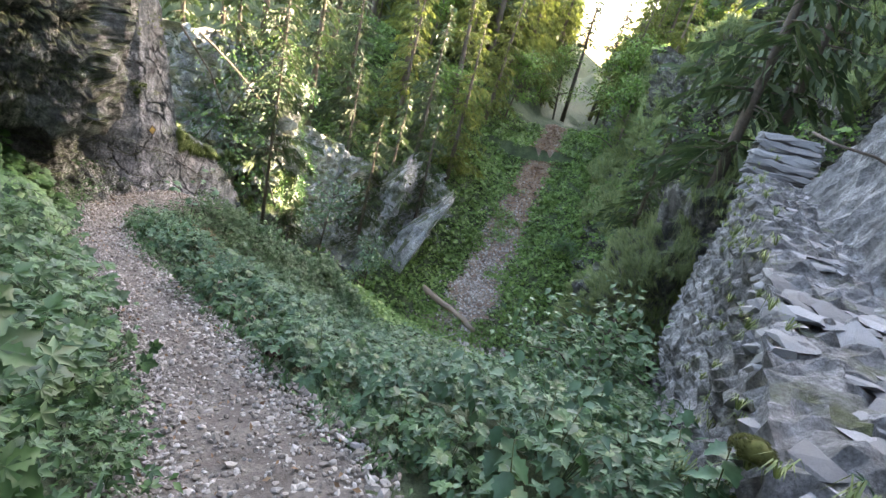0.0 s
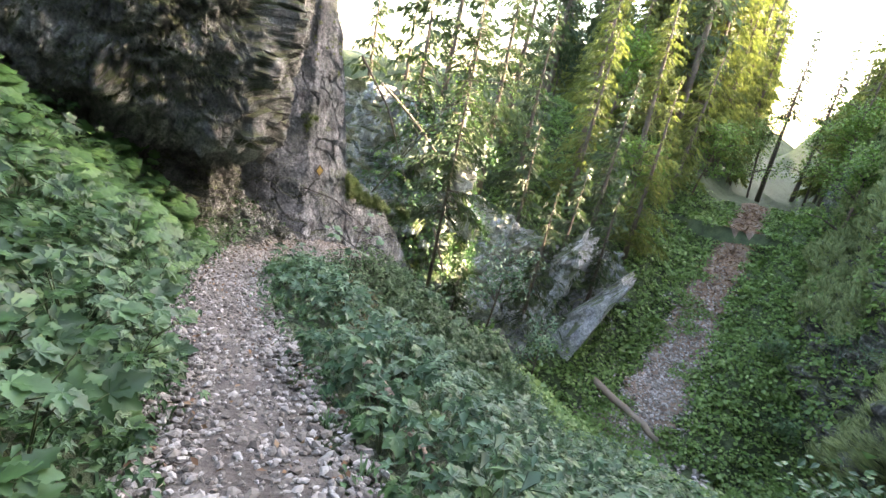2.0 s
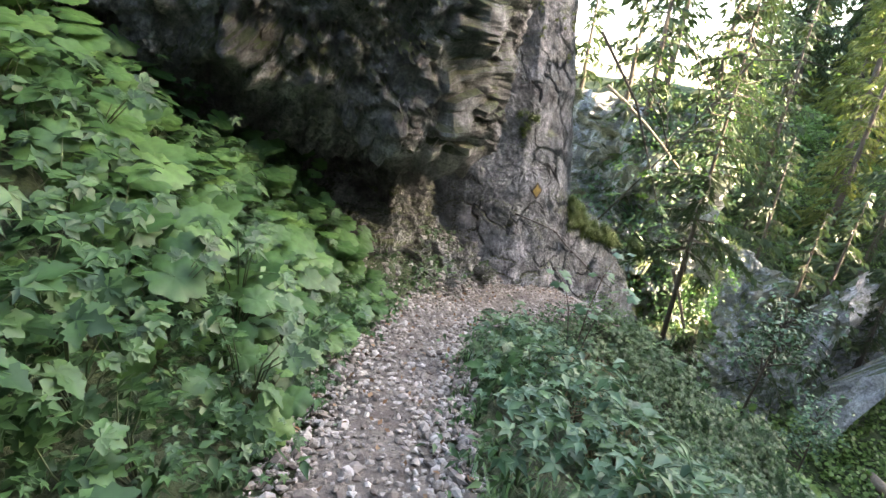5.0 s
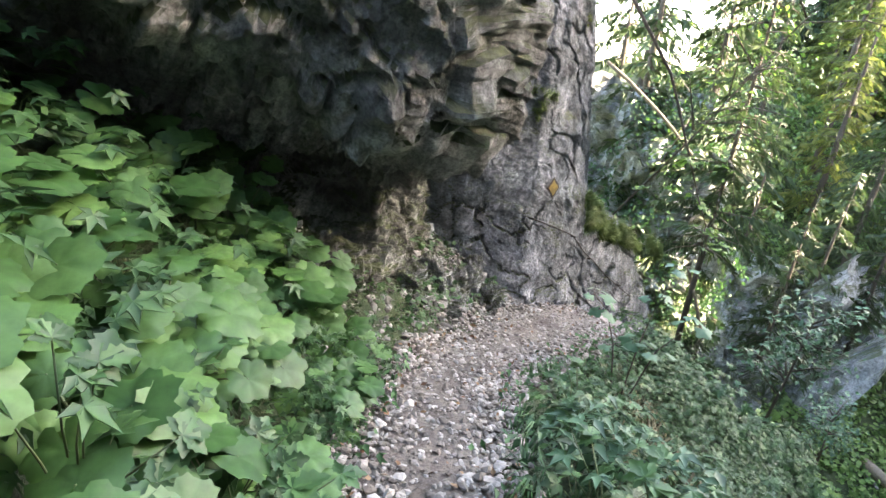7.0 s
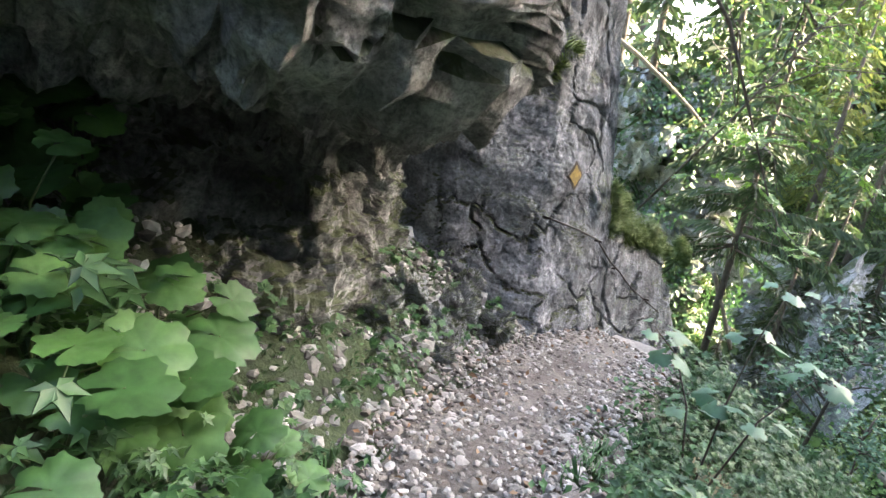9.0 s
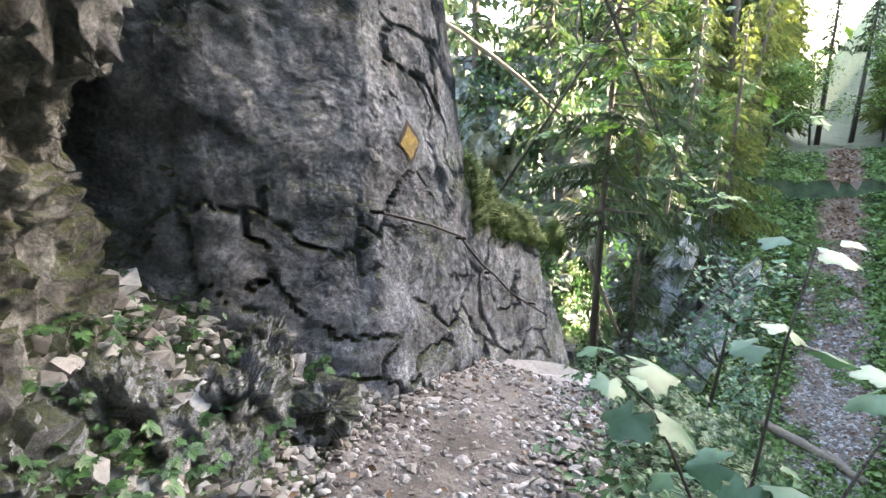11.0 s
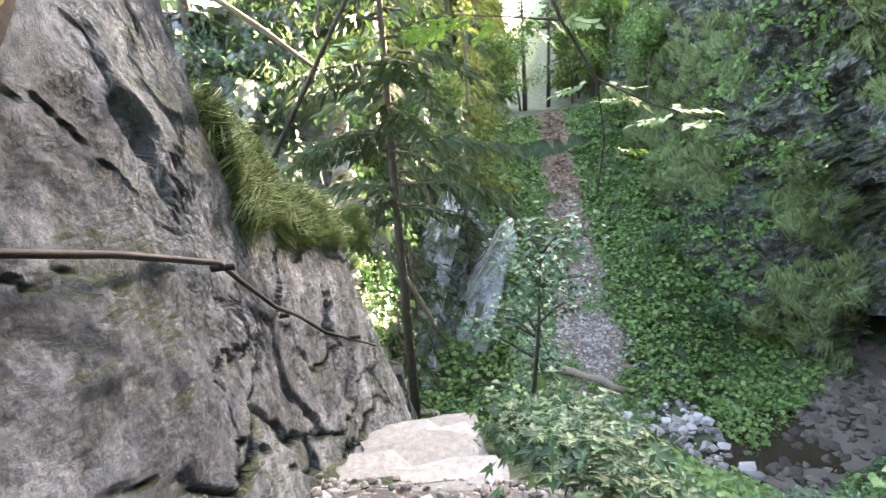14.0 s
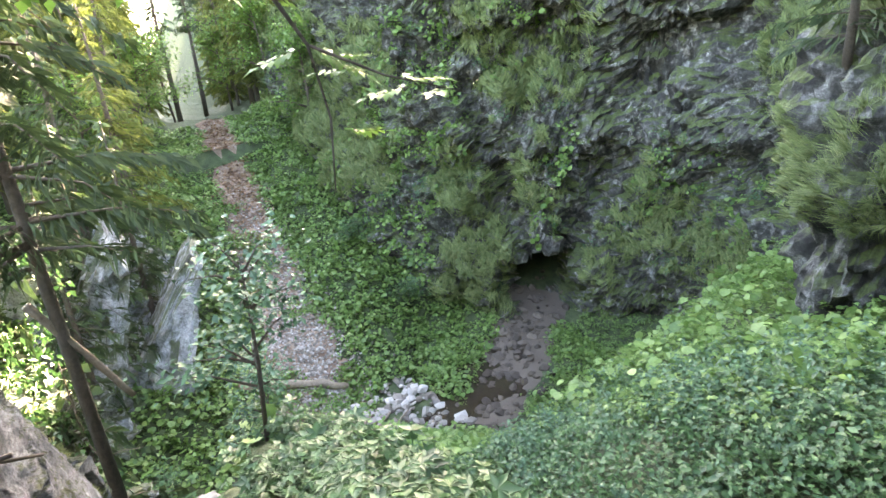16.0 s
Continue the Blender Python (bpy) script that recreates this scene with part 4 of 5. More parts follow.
def stand(x, y, lean=0.0, sink=0.2):
    z = float(ground_z(np.array([x]), np.array([y]))[0]) - sink
    return Matrix.LocRotScale((x, y, z), Euler((rng.normal() * 0.02 + lean, rng.normal() * 0.02, rng.random() * 6.28)), None)


SPRUCES = [spruce(15, 3.0, 26, 1), spruce(19, 3.2, 30, 2, 0.3), spruce(11, 2.6, 22, 3), spruce(22, 2.8, 28, 4, 0.5)]
BROAD = [broadleaf(9, 3.4, 2600, 5, 0.2), broadleaf(12, 4.0, 3000, 6, 0.22)]
first = []
spruce_label = ["dense drooping spruce with dark green needles", "tall spruce with a bare lower trunk", "young bushy spruce on the rocky slope", "slender tall spruce bare to half its height"]
for i, sh in enumerate(SPRUCES):
    first.append(tree_thing("spruce", sh, NEEDLE, stand(*((-4.5, 44), (-14, 48), (-6.5, 36), (-12, 24))[i]), spruce_label[i], "tree", "spruces of the gorge"))
forest = [(0, -1.5, 47), (0, -7, 47), (2, -3, 40.5), (2, -9, 39), (2, -5.5, 38), (0, -11, 44), (1, -8, 52), (1, -3, 55), (0, 0.5, 57), (1, 3.5, 66), (0, -14, 36), (1, -13, 41), (3, -15.5, 27), (2, -17, 30), (1, -19, 45), (3, -10.6, 22.8), (3, -9.0, 23.6),
          (1, 15, 68), (0, 18, 62), (2, 15.5, 58), (3, 1, 72), (1, -5, 70), (3, -2, 78), (1, 6, 80), (3, 12, 84), (0, 20, 76), (1, 25, 70), (3, 17, 90), (1, -9, 62), (3, -12, 70), (0, -6, 60), (3, -1, 62), (1, 2, 88), (3, 8, 95), (0, 22, 86), (2, 16, 52), (0, 18.5, 46), (1, 20, 55), (2, 21, 40), (0, 24, 48), (1, 27, 60), (2, -7.3, 22.0)]
# spruce needles again, with the hillside's sunlight put into a yellower colour
SUNLIT_NEEDLE = leaf_material("sunlit_yellow_needles", (0.07, 0.1, 0.02), (0.13, 0.16, 0.035), (0.2, 0.22, 0.06), 0.6, 0.45)
# larches holds spruce shapes in that sunlit tint
larches = []
for i in (0, 1):
    larches.append(tree_thing("sunlit_spruce", SPRUCES[i], SUNLIT_NEEDLE, stand(-16.0 + 9 * i, 72.0 + 4 * i), "tall spruce with sunlight put into its yellow-green needle colour", "tree", "larches of the hillside"))
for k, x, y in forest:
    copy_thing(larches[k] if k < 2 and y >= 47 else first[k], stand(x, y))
for i, (x, y) in enumerate([(2.5, 60), (14, 61), (-2, 51), (12.8, 52), (16, 66), (-7, 57), (5, 74), (10, 78), (0, 66), (15, 74), (-4, 64), (20, 68)]):
    if i < 2:
        first.append(tree_thing("beech", BROAD[i], BEECH, stand(x, y), "yellow-green beech in full leaf on the hillside", "tree", "beeches of the hillside"))
    else:
        copy_thing(first[4 + i % 2], stand(x, y))
first += larches
wood = np.random.default_rng(23)
n_hill = 0
for i in range(60):
    y = wood.uniform(60, 96)
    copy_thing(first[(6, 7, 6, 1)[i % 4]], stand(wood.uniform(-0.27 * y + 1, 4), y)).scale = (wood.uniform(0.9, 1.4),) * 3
while n_hill < 230:
    x, y = wood.uniform(-34, 52), 66 + 62 * wood.random() ** 1.4
    u, lat = chute(np.array([x]), np.array([y]))
    if x < -0.27 * y or abs(lat[0] + 0.02 * (y - 60)) < 3.6 + 0.05 * (y - 62):
        continue
    n_hill += 1
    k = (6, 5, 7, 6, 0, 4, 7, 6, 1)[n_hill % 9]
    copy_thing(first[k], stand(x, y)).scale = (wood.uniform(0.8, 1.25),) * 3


# ---- things ----
def gz(x, y):
    return float(ground_z(np.array([float(x)]), np.array([float(y)]))[0])


def lump_mesh(name, i, mat, flat=0.6):
    v, f = rock_lump(i, flat)
    return mesh_of(name, v, f, mat)


def stones_on(name, meshes, places, sizes, parent, squash=1.0, tilt=0.3):
    for i, (p, k) in enumerate(zip(places, sizes)):
        ob = new(name, meshes[i % len(meshes)])
        ob.parent = parent
        ob.matrix_basis = Matrix.LocRotScale(p, Euler((rng.normal() * tilt, rng.normal() * tilt, rng.random() * 6.28)), (k, k, k * squash))


# pale slabs beside the scree
def slab(name, corners, thick, mat, label):
    """A thick tilted slab: corners (x, z) of its face at y = 37, leaning back as it rises."""
    bm = bmesh.new()
    lo = min(z for _, z in corners)
    front = [bm.verts.new((x, 35.6 + 0.3 * (z - lo), z)) for x, z in corners]
    face = bm.faces.new(front)
    back = bmesh.ops.extrude_face_region(bm, geom=[face])
    bmesh.ops.translate(bm, vec=(0.3, thick, -0.3), verts=[v for v in back["geom"] if isinstance(v, bmesh.types.BMVert)])
    bmesh.ops.triangulate(bm, faces=bm.faces[:])
    bmesh.ops.subdivide_edges(bm, edges=bm.edges[:], cuts=9, use_grid_fill=True)
    for v in bm.verts:
        v.co += Vector((0.55, 0.8, 0.5)) * noise.fractal(v.co * 0.7, 0.7, 2.1, 5)
    bmesh.ops.recalc_face_normals(bm, faces=bm.faces[:])
    me = bpy.data.meshes.new(name)
    bm.to_mesh(me)
    bm.free()
    me.materials.append(mat)
    return tagged(new(name, me), label, "rock")


slab("rock_slab", [(-1.0, -11.6), (-0.8, -12.6), (-4.0, -20.6), (-6.1, -19.6), (-4.6, -16.0)], 2.5, ROCK_PALE, "long pale tilted limestone slab beside the scree")
slab("rock_slab", [(-4.3, -9.3), (-3.9, -11.5), (-5.4, -16.5), (-7.0, -17.5), (-6.9, -13.5)], 2.5, ROCK_PALE, "pointed pale limestone slab under the spruces")

# the walled ledge with its paving and steps
LEDGE = dense(np.array([(0.9, -3.5, -0.3), (1.15, -0.8, -0.72), (1.75, 0.9, -0.72), (3.05, 3.65, -0.68), (4.9, 8.3, -0.72), (5.6, 10.0, -0.72)]), 0.08)
ld = np.gradient(LEDGE[:, :2], axis=0)
ld /= np.linalg.norm(ld, axis=1, keepdims=True)
lr = np.stack([ld[:, 1], -ld[:, 0]], 1)
k = np.concatenate([np.linspace(-3.2, -0.12, 40), np.linspace(0, 2.6, 30)])
prof_out = np.where(k < 0, 0.22 * k * 0.35, k)
prof_z = np.where(k < 0, k, 0.03 * np.sin(3 * k) + 2.6 * np.clip(k - 0.95, 0, 9))
LP = np.zeros((len(LEDGE), len(k), 3))
LP[..., :2] = LEDGE[:, None, :2] + lr[:, None] * prof_out[None, :, None]
LP[..., 2] = LEDGE[:, None, 2] + prof_z[None]
flat = LP.reshape(-1, 3)
val, gap = cells(flat / (0.3, 0.3, 0.2), 5)
push = 0.1 * (val - 0.5) - 0.09 * np.exp(-((gap / 0.09) ** 2)) + 0.05 * fbm(flat * 2.2, 3, 6)
nn = facing(LP).reshape(-1, 3)
ledge = thing("stone_ledge", flat - nn * push[:, None] * -1.0, grid_faces(len(LEDGE), len(k)), ROCK_LEDGE, False, label="dry-stone ledge path with rough grey stone edge", category="ledge", kind="structure")
slab_meshes = [lump_mesh("slab", 30 + i, SLAB, 0.2) for i in range(6)]
edge_meshes = [lump_mesh("edge_stone", 50 + i, SLAB, 0.6) for i in range(6)]
at_i = rng.integers(5, len(LEDGE) - 5, 190)
off = rng.uniform(0.08, 0.85, 190)
pl = np.column_stack([LEDGE[at_i, :2] + lr[at_i] * off[:, None], LEDGE[at_i, 2] + 0.02 + 0.02 * rng.random(190)])
stones_on("slab", slab_meshes, pl, rng.uniform(0.1, 0.24, 190), ledge, 1.0, 0.12)
at_i = rng.integers(5, len(LEDGE) - 5, 110)
pl = np.column_stack([LEDGE[at_i, :2] + lr[at_i] * rng.uniform(-0.06, 0.1, (110, 1)), LEDGE[at_i, 2] - rng.uniform(0, 0.35, 110)])
stones_on("edge_stone", edge_meshes, pl, rng.uniform(0.07, 0.17, 110), ledge, 1.0, 0.4)
stair = new("stone_stairs")
for i in range(7):
    bm = bmesh.new()
    bmesh.ops.create_cube(bm, size=1)
    bmesh.ops.bevel(bm, geom=bm.edges[:], offset=0.06, segments=1, affect="EDGES")
    bmesh.ops.subdivide_edges(bm, edges=bm.edges[:], cuts=4, use_grid_fill=True)
    for v in bm.verts:
        v.co += Vector((0.12, 0.3, 0.4)) * noise.fractal(v.co * 2.2 + Vector((i, 0, 0)), 0.8, 2.0, 3)
    ob = part("step", bm, SLAB, stair)
    ob.matrix_basis = Matrix.LocRotScale((5.75 + 0.12 * i, 9.3 + 0.27 * i, -0.95 + 0.16 * i), Euler((0.06 * rng.normal(), 0.06 * rng.normal(), -0.35 + 0.12 * rng.normal())), (1.1 + 0.15 * rng.random(), 0.42, 0.2))
tagged(stair, "rough dark stone steps at the end of the ledge", "stairs")
cushion = placed(rock_lump(90, 0.5), rot(0, 0, 0.4, (1.62, 0.75, -0.74), 0.1))
aim = rng.normal(size=(150, 3)) * (1, 1, 0.5) + (0, 0, 0.5)
aim /= np.linalg.norm(aim, axis=1, keepdims=True)
fuzz = joined(FINE[1], frames_at(np.array((1.62, 0.75, -0.75)) + aim * (0.1, 0.085, 0.05), aim, rng.random(150) * 6.28, np.full(150, 0.13)))
moss = thing("moss_cushion", *merge([cushion, fuzz]), leaf_material("moss", (0.05, 0.055, 0.012), (0.085, 0.09, 0.018), (0.13, 0.13, 0.03), 0.95, 0.0), True,
             label="yellow-green moss cushion on the ledge edge", category="moss")
p = np.column_stack([LEDGE[:, :2] + lr * -0.1, LEDGE[:, 2] - 0.5])[rng.integers(40, len(LEDGE), 160)] + rng.normal(size=(160, 3)) * (0.1, 0.1, 0.5)
scatter("ledge_grass", TUFTS, p, rng.uniform(0.25, 0.5, 160), GRASS, "grass hanging over the stone ledge", "grass")
bar = thing("iron_rail", *tube([(4.9, 5.2, 0.3), (4.55, 5.4, 0.42), (4.35, 5.9, 0.42), (4.75, 7.2, 0.45)], 0.02, 6), BARK, True, label="rusty iron handrail pinned to the rock", category="rail")


# wall furniture: trail mark, handrail, hanging grass


def on_wall(y, z, lift):
    n = np.array((0.96, -0.27, 0.1))
    hit = WALL_TREE.ray_cast((-5.5, y, z), (-1, 0, 0))[0]
    return np.array((hit[0] if hit else -7.6, y, z)) + n / np.linalg.norm(n) * lift


WALL_TREE = BVHTree.FromPolygons([tuple(v.co) for v in wall.data.vertices], [tuple(p.vertices) for p in wall.data.polygons])


def paint(name, half, lift, mat, parent, seed):
    n = 33
    v = []
    out = Vector((0.96, -0.27, 0.1)).normalized()
    for a in np.linspace(-1, 1, n):
        for b in np.linspace(-1, 1, n):
            e = 1 + 0.07 * vnoise(np.array([[a * 2.5, b * 2.5, seed]]))[0]
            u, w = (a - b) * half * e / 1.414, (a + b) * half * e / 1.414
            q = Vector(on_wall(11.79 + u * 0.98, -3.735 + w, 0.3))
            hit = WALL_TREE.ray_cast(q, -out, 0.6)[0]
            v.append(hit + out * lift if hit else q - out * 0.29)
    return thing(name, np.array(v), grid_faces(n, n), mat, True, parent=parent)


yellow, ynt, yb = material("weathered_yellow_paint")
ynt.links.new(ramp(ynt, noise_of(ynt, 28, 8, 0.75), [(0.35, (0.1, 0.07, 0.03)), (0.52, (0.26, 0.175, 0.035)), (0.7, (0.36, 0.26, 0.07))]), yb.inputs["Base Color"])
yb.inputs["Roughness"].default_value = 0.8
brown, bnt, bb = material("dark_brown_paint")
bnt.links.new(ramp(bnt, noise_of(bnt, 30, 7, 0.7), [(0.35, (0.022, 0.016, 0.012)), (0.7, (0.065, 0.05, 0.04))]), bb.inputs["Base Color"])
bb.inputs["Roughness"].default_value = 0.95
mark = new("trail_mark")
paint("border", 0.1, 0.004, brown, mark, 3.0)
paint("centre", 0.072, 0.007, yellow, mark, 8.0)
tagged(mark, "weathered yellow diamond trail mark painted on rock", "trail mark")
iron, iront, ib = material("dark_iron")
iront.links.new(ramp(iront, noise_of(iront, 40, 6, 0.7), [(0.35, (0.015, 0.013, 0.012)), (0.7, (0.045, 0.034, 0.028))]), ib.inputs["Base Color"])
ib.inputs["Metallic"].default_value, ib.inputs["Roughness"].default_value = 0.3, 0.65
rail = new("handrail")
run = [on_wall(11.39, -4.09, 0.0), on_wall(11.41, -4.1, 0.05), on_wall(11.9, -4.27, 0.06), on_wall(12.4, -4.46, 0.06), on_wall(12.6, -4.58, 0.05), on_wall(12.95, -4.84, 0.05), on_wall(13.3, -5.04, 0.06), on_wall(13.9, -5.42, 0.05), on_wall(14.6, -5.9, 0.05)]
thing("bar", *tube(run, 0.009, 7), iron, True, parent=rail)
for y, z in ((11.41, -4.1), (12.45, -4.49), (13.2, -4.99), (14.2, -5.62)):
    thing("pin", *tube([on_wall(y, z, -0.08), on_wall(y, z, 0.09)], 0.012, 6), iron, True, parent=rail)
tagged(rail, "dark iron handrail bolted along the cracked wall", "handrail")
gp = [on_wall(13.0 + 0.5 * rng.random(), -4.0 - 0.5 * rng.random(), 0.0) for i in range(320)] + [on_wall(13.5 + 2.6 * q, -4.35 - 0.95 * q - 0.3 * rng.random(), 0.0) for q in rng.random(330)] + [on_wall(11.3 + 0.25 * rng.random(), -2.9 + 0.5 * rng.random(), 0.0) for i in range(12)]
scatter("wall_grass", FINE, np.array(gp), rng.uniform(0.4, 0.9, len(gp)), WALLGRASS, "thick grass tufts hanging from the wall edge", "grass", up=np.tile((0.6, 0.1, 0.25), (len(gp), 1)) + rng.normal(size=(len(gp), 3)) * 0.6)
p, nn = covered(P_WALL, facing(P_WALL), 900, -0.2, 2.0, 0.5)
p = p[(p[:, 2] > -2.5) | (p[:, 1] > 13.2)]
scatter("wall_moss_grass", FINE, p, rng.uniform(0.2, 0.45, len(p)), GRASS, "small grass tufts in the wall cracks", "grass", up=np.tile((0.8, -0.1, 0.4), (len(p), 1)))

# concrete steps where the trail drops
CONCRETE = stone_material("pale_concrete", (0.2, 0.185, 0.17), (0.25, 0.235, 0.22), (0.3, 0.285, 0.27))
steps = new("concrete_steps")
for i, (cx, cy, cz, w, d) in enumerate([(-7.2, 12.5, -5.56, 0.98, 0.42), (-7.1, 12.88, -5.72, 0.9, 0.45), (-7.1, 13.2, -5.84, 0.72, 0.5), (-7.05, 13.62, -6.06, 0.7, 0.5), (-7.0, 14.05, -6.3, 0.7, 0.5)]):
    bm = bmesh.new()
    bmesh.ops.create_cube(bm, size=1)
    bmesh.ops.scale(bm, vec=(w, d, 0.34), verts=bm.verts[:])
    bmesh.ops.bevel(bm, geom=bm.edges[:], offset=0.03, segments=2, affect="EDGES")
    bmesh.ops.subdivide_edges(bm, edges=bm.edges[:], cuts=3, use_grid_fill=True)
    for v in bm.verts:
        v.co += Vector((0.09, 0.09, 0.03)) * noise.fractal(v.co * 3.0 + Vector((i * 3, 0, 0)), 0.8, 2.0, 4)
    ob = part("step", bm, CONCRETE, steps)
    ob.matrix_basis = pose(cx - 0.13, cy, cz - 0.25, 0, 0, -4 + 5 * i * 0.3)
tagged(steps, "worn pale concrete steps dropping beside the wall", "steps")

# path stones and gravel
def along_path(n, lo, hi, y1=12.7):
    i = rng.integers(30, int((TR[:, 1] < y1).sum()) - 1, n)
    o = rng.uniform(lo, hi, n) * np.where(rng.random(n) < 0.5, -1, 1)
    o = o * path_f(TR[i, 1])
    xy = TR[i, :2] + np.stack([-TD[i, 1], TD[i, 0]], 1) * o[:, None] + TD[i] * rng.uniform(-0.07, 0.07, (n, 1))
    return np.column_stack([xy, ground_z(xy[:, 0], xy[:, 1])])


def weighted(n, width):
    i = rng.integers(30, int((TR[:, 1] < 12.8).sum()) - 1, n)
    o = width * np.sign(rng.normal(size=n)) * rng.random(n) ** 0.8
    o = o * path_f(TR[i, 1])
    xy = TR[i, :2] + np.stack([-TD[i, 1], TD[i, 0]], 1) * o[:, None] + TD[i] * rng.uniform(-0.07, 0.07, (n, 1))
    return np.column_stack([xy, ground_z(xy[:, 0], xy[:, 1]) + 0.035])


path_meshes = [lump_mesh("stone", i, STONE, 0.45) for i in range(6)]
pl = along_path(290, 0.35, 0.78)
pl[:, 2] += 0.025
stones_on("stone", path_meshes, pl, rng.uniform(0.025, 0.085, 290) * rng.uniform(0.7, 1.0, 290), path)
pos = weighted(21000, 0.76)
scatter("path_gravel", LUMPS, pos, 0.008 + 0.022 * rng.random(len(pos)) ** 2.0, STONE, "loose broken limestone gravel on the path", "gravel")
pos = weighted(7000, 0.84)
scatter("path_rubble", LUMPS, pos, 0.014 + 0.032 * rng.random(len(pos)) ** 2, STONE, "angular limestone fragments along the path", "gravel")
pos = weighted(900, 0.75)
pos[:, 2] += 0.02
scatter("path_litter", [DIAMOND], pos, rng.uniform(0.03, 0.06, len(pos)), DRYLEAF, "dry fallen leaves on the path", "leaves", lean=0.8)

# rubble bank under the overhang
pos, s = spots(800, -9.6, -7.2, 9.6, 11.4, lambda x, y, s, u, lat: (s > 0.62) & (s < 2.2))
scatter("foot_rubble", LUMPS, pos, 0.03 + 0.1 * rng.random(len(pos)) ** 2.5, RUBBLE, "pale broken rocks heaped at the foot of the wall", "rubble")
pos, s = spots(4200, -10, -6, 7.6, 11.2, lambda x, y, s, u, lat: (s > 0.6) & (s < 2.6))
scatter("bank_rubble", LUMPS, pos, 0.015 + 0.06 * rng.random(len(pos)) ** 3, RUBBLE, "broken limestone rubble under the overhang", "rubble")
pos, s = spots(700, -10, -6, 8.2, 11.2, lambda x, y, s, u, lat: (s > 0.7) & (s < 1.6))
scatter("rubble_herbs", [HERBS[3][0], CARPET[1]], pos[:200], rng.uniform(0.25, 0.5, min(200, len(pos))), LEAF, "small dark herbs among the rubble", "herbs")
for i, (x, y, z, k) in enumerate([(-7.98, 10.75, -4.98, 0.2), (-8.2, 10.4, -4.85, 0.24), (-8.4, 10.0, -4.65, 0.26), (-8.3, 9.5, -4.6, 0.24), (-8.05, 10.2, -4.98, 0.17), (-8.3, 10.75, -4.75, 0.2), (-7.95, 9.9, -4.95, 0.13), (-8.15, 10.05, -4.8, 0.16)]):
    bm = bmesh.new()
    bmesh.ops.create_icosphere(bm, subdivisions=5, radius=1)
    for v in bm.verts:
        q = v.co * 1.6 + Vector((i * 7, 0, 0))
        v.co *= 0.85 + 0.3 * noise.fractal(q, 0.7, 2.0, 5) + 0.28 * noise.cell(q * 1.3)
    me = bpy.data.meshes.new("boulder")
    bm.to_mesh(me)
    bm.free()
    me.materials.append(ROCK_PALE)
    ob = tagged(new("boulder", me), "pale jagged limestone boulder at the wall foot", "boulder", "boulders under the overhang")
    ob.matrix_basis = Matrix.LocRotScale((x, y, z), Euler((i, i * 2, i)), (k, k * 0.9, k * 0.7))

# scree cover
n = 9000
cuu = rng.random(n) ** 1.1
cx = CHUTE_A[None, :2] + (CHUTE_B - CHUTE_A)[None, :2] * cuu[:, None] + rng.normal(size=(n, 2)) * (1.0, 0.5) * (0.6 + 0.9 * (1 - cuu[:, None]))
pos = np.column_stack([cx, ground_z(cx[:, 0], cx[:, 1]) + 0.06])
low = cuu + 0.13 * rng.normal(size=n) < 0.42
scatter("scree_stones", LUMPS, pos[low], rng.uniform(0.04, 0.14, low.sum()), STONE, "pale loose stones at the foot of the scree", "stones")
scatter("scree_leaves", [DIAMOND], pos[~low], rng.uniform(0.15, 0.3, (~low).sum()), DRYLEAF, "brown fallen leaves on the upper scree", "leaves", lean=0.5)

# gully floor: stream bed, pool, log, stone bank
bed = dense(np.array(BED), 0.4)
BEDROCK = stone_material("wet_brown_bedrock", (0.04, 0.03, 0.023), (0.07, 0.053, 0.041), (0.12, 0.095, 0.075))
ribbon("stream_bed", bed, np.interp(np.linspace(0, 1, len(bed)), [0, 0.4, 1], [2.6, 2.2, 1.3]), 0.07, BEDROCK, label="wet brown rocky stream bed below the cave", category="stream bed", kind="structure")
bp = bed[rng.integers(0, len(bed), 420)] + rng.normal(size=(420, 2)) * 1.1
scatter("bed_stones", LUMPS, np.column_stack([bp, ground_z(bp[:, 0], bp[:, 1]) + 0.08]), 0.05 + 0.4 * rng.random(420) ** 3, BEDROCK, "brown wet stones in the stream bed", "stones")
water, wnt, wb = material("dark_pool_water")
wb.inputs["Base Color"].default_value, wb.inputs["Roughness"].default_value = (0.03, 0.022, 0.015, 1), 0.06
bump(wnt, wb, noise_of(wnt, 6, 3, 0.5), 0.15, 0.02)
th = np.linspace(0, 2 * np.pi, 41)[:-1]
rim = np.column_stack([10.0 + 5.0 * np.cos(th) * (1 + 0.15 * np.sin(3 * th) + 0.08 * np.sin(7 * th)), 29.2 + 3.2 * np.sin(th) * (1 + 0.15 * np.cos(2 * th)), np.full(40, -20.52)])
thing("water", np.vstack([[(10.0, 29.2, -20.52)], rim]), np.array([(0, 1 + i, 1 + (i + 1) % 40) for i in range(40)]), water, label="shallow brown pool under the mossy cliff", category="water", kind="structure")


def log(name, a, b, r, label, mat=DEADWOOD, bend=0.0, sides=9):
    a, b = np.array(a, float), np.array(b, float)
    q = np.linspace(0, 1, 9)[:, None]
    pts = a + (b - a) * q + np.array((0, 0, bend)) * np.sin(np.pi * q) + rng.normal(size=(9, 3)) * r * 0.18
    return thing(name, *tube(pts, r * (1 - 0.25 * q[:, 0]) * (1 + 0.08 * rng.normal(size=9)), sides), mat, True, label=label, category="log")


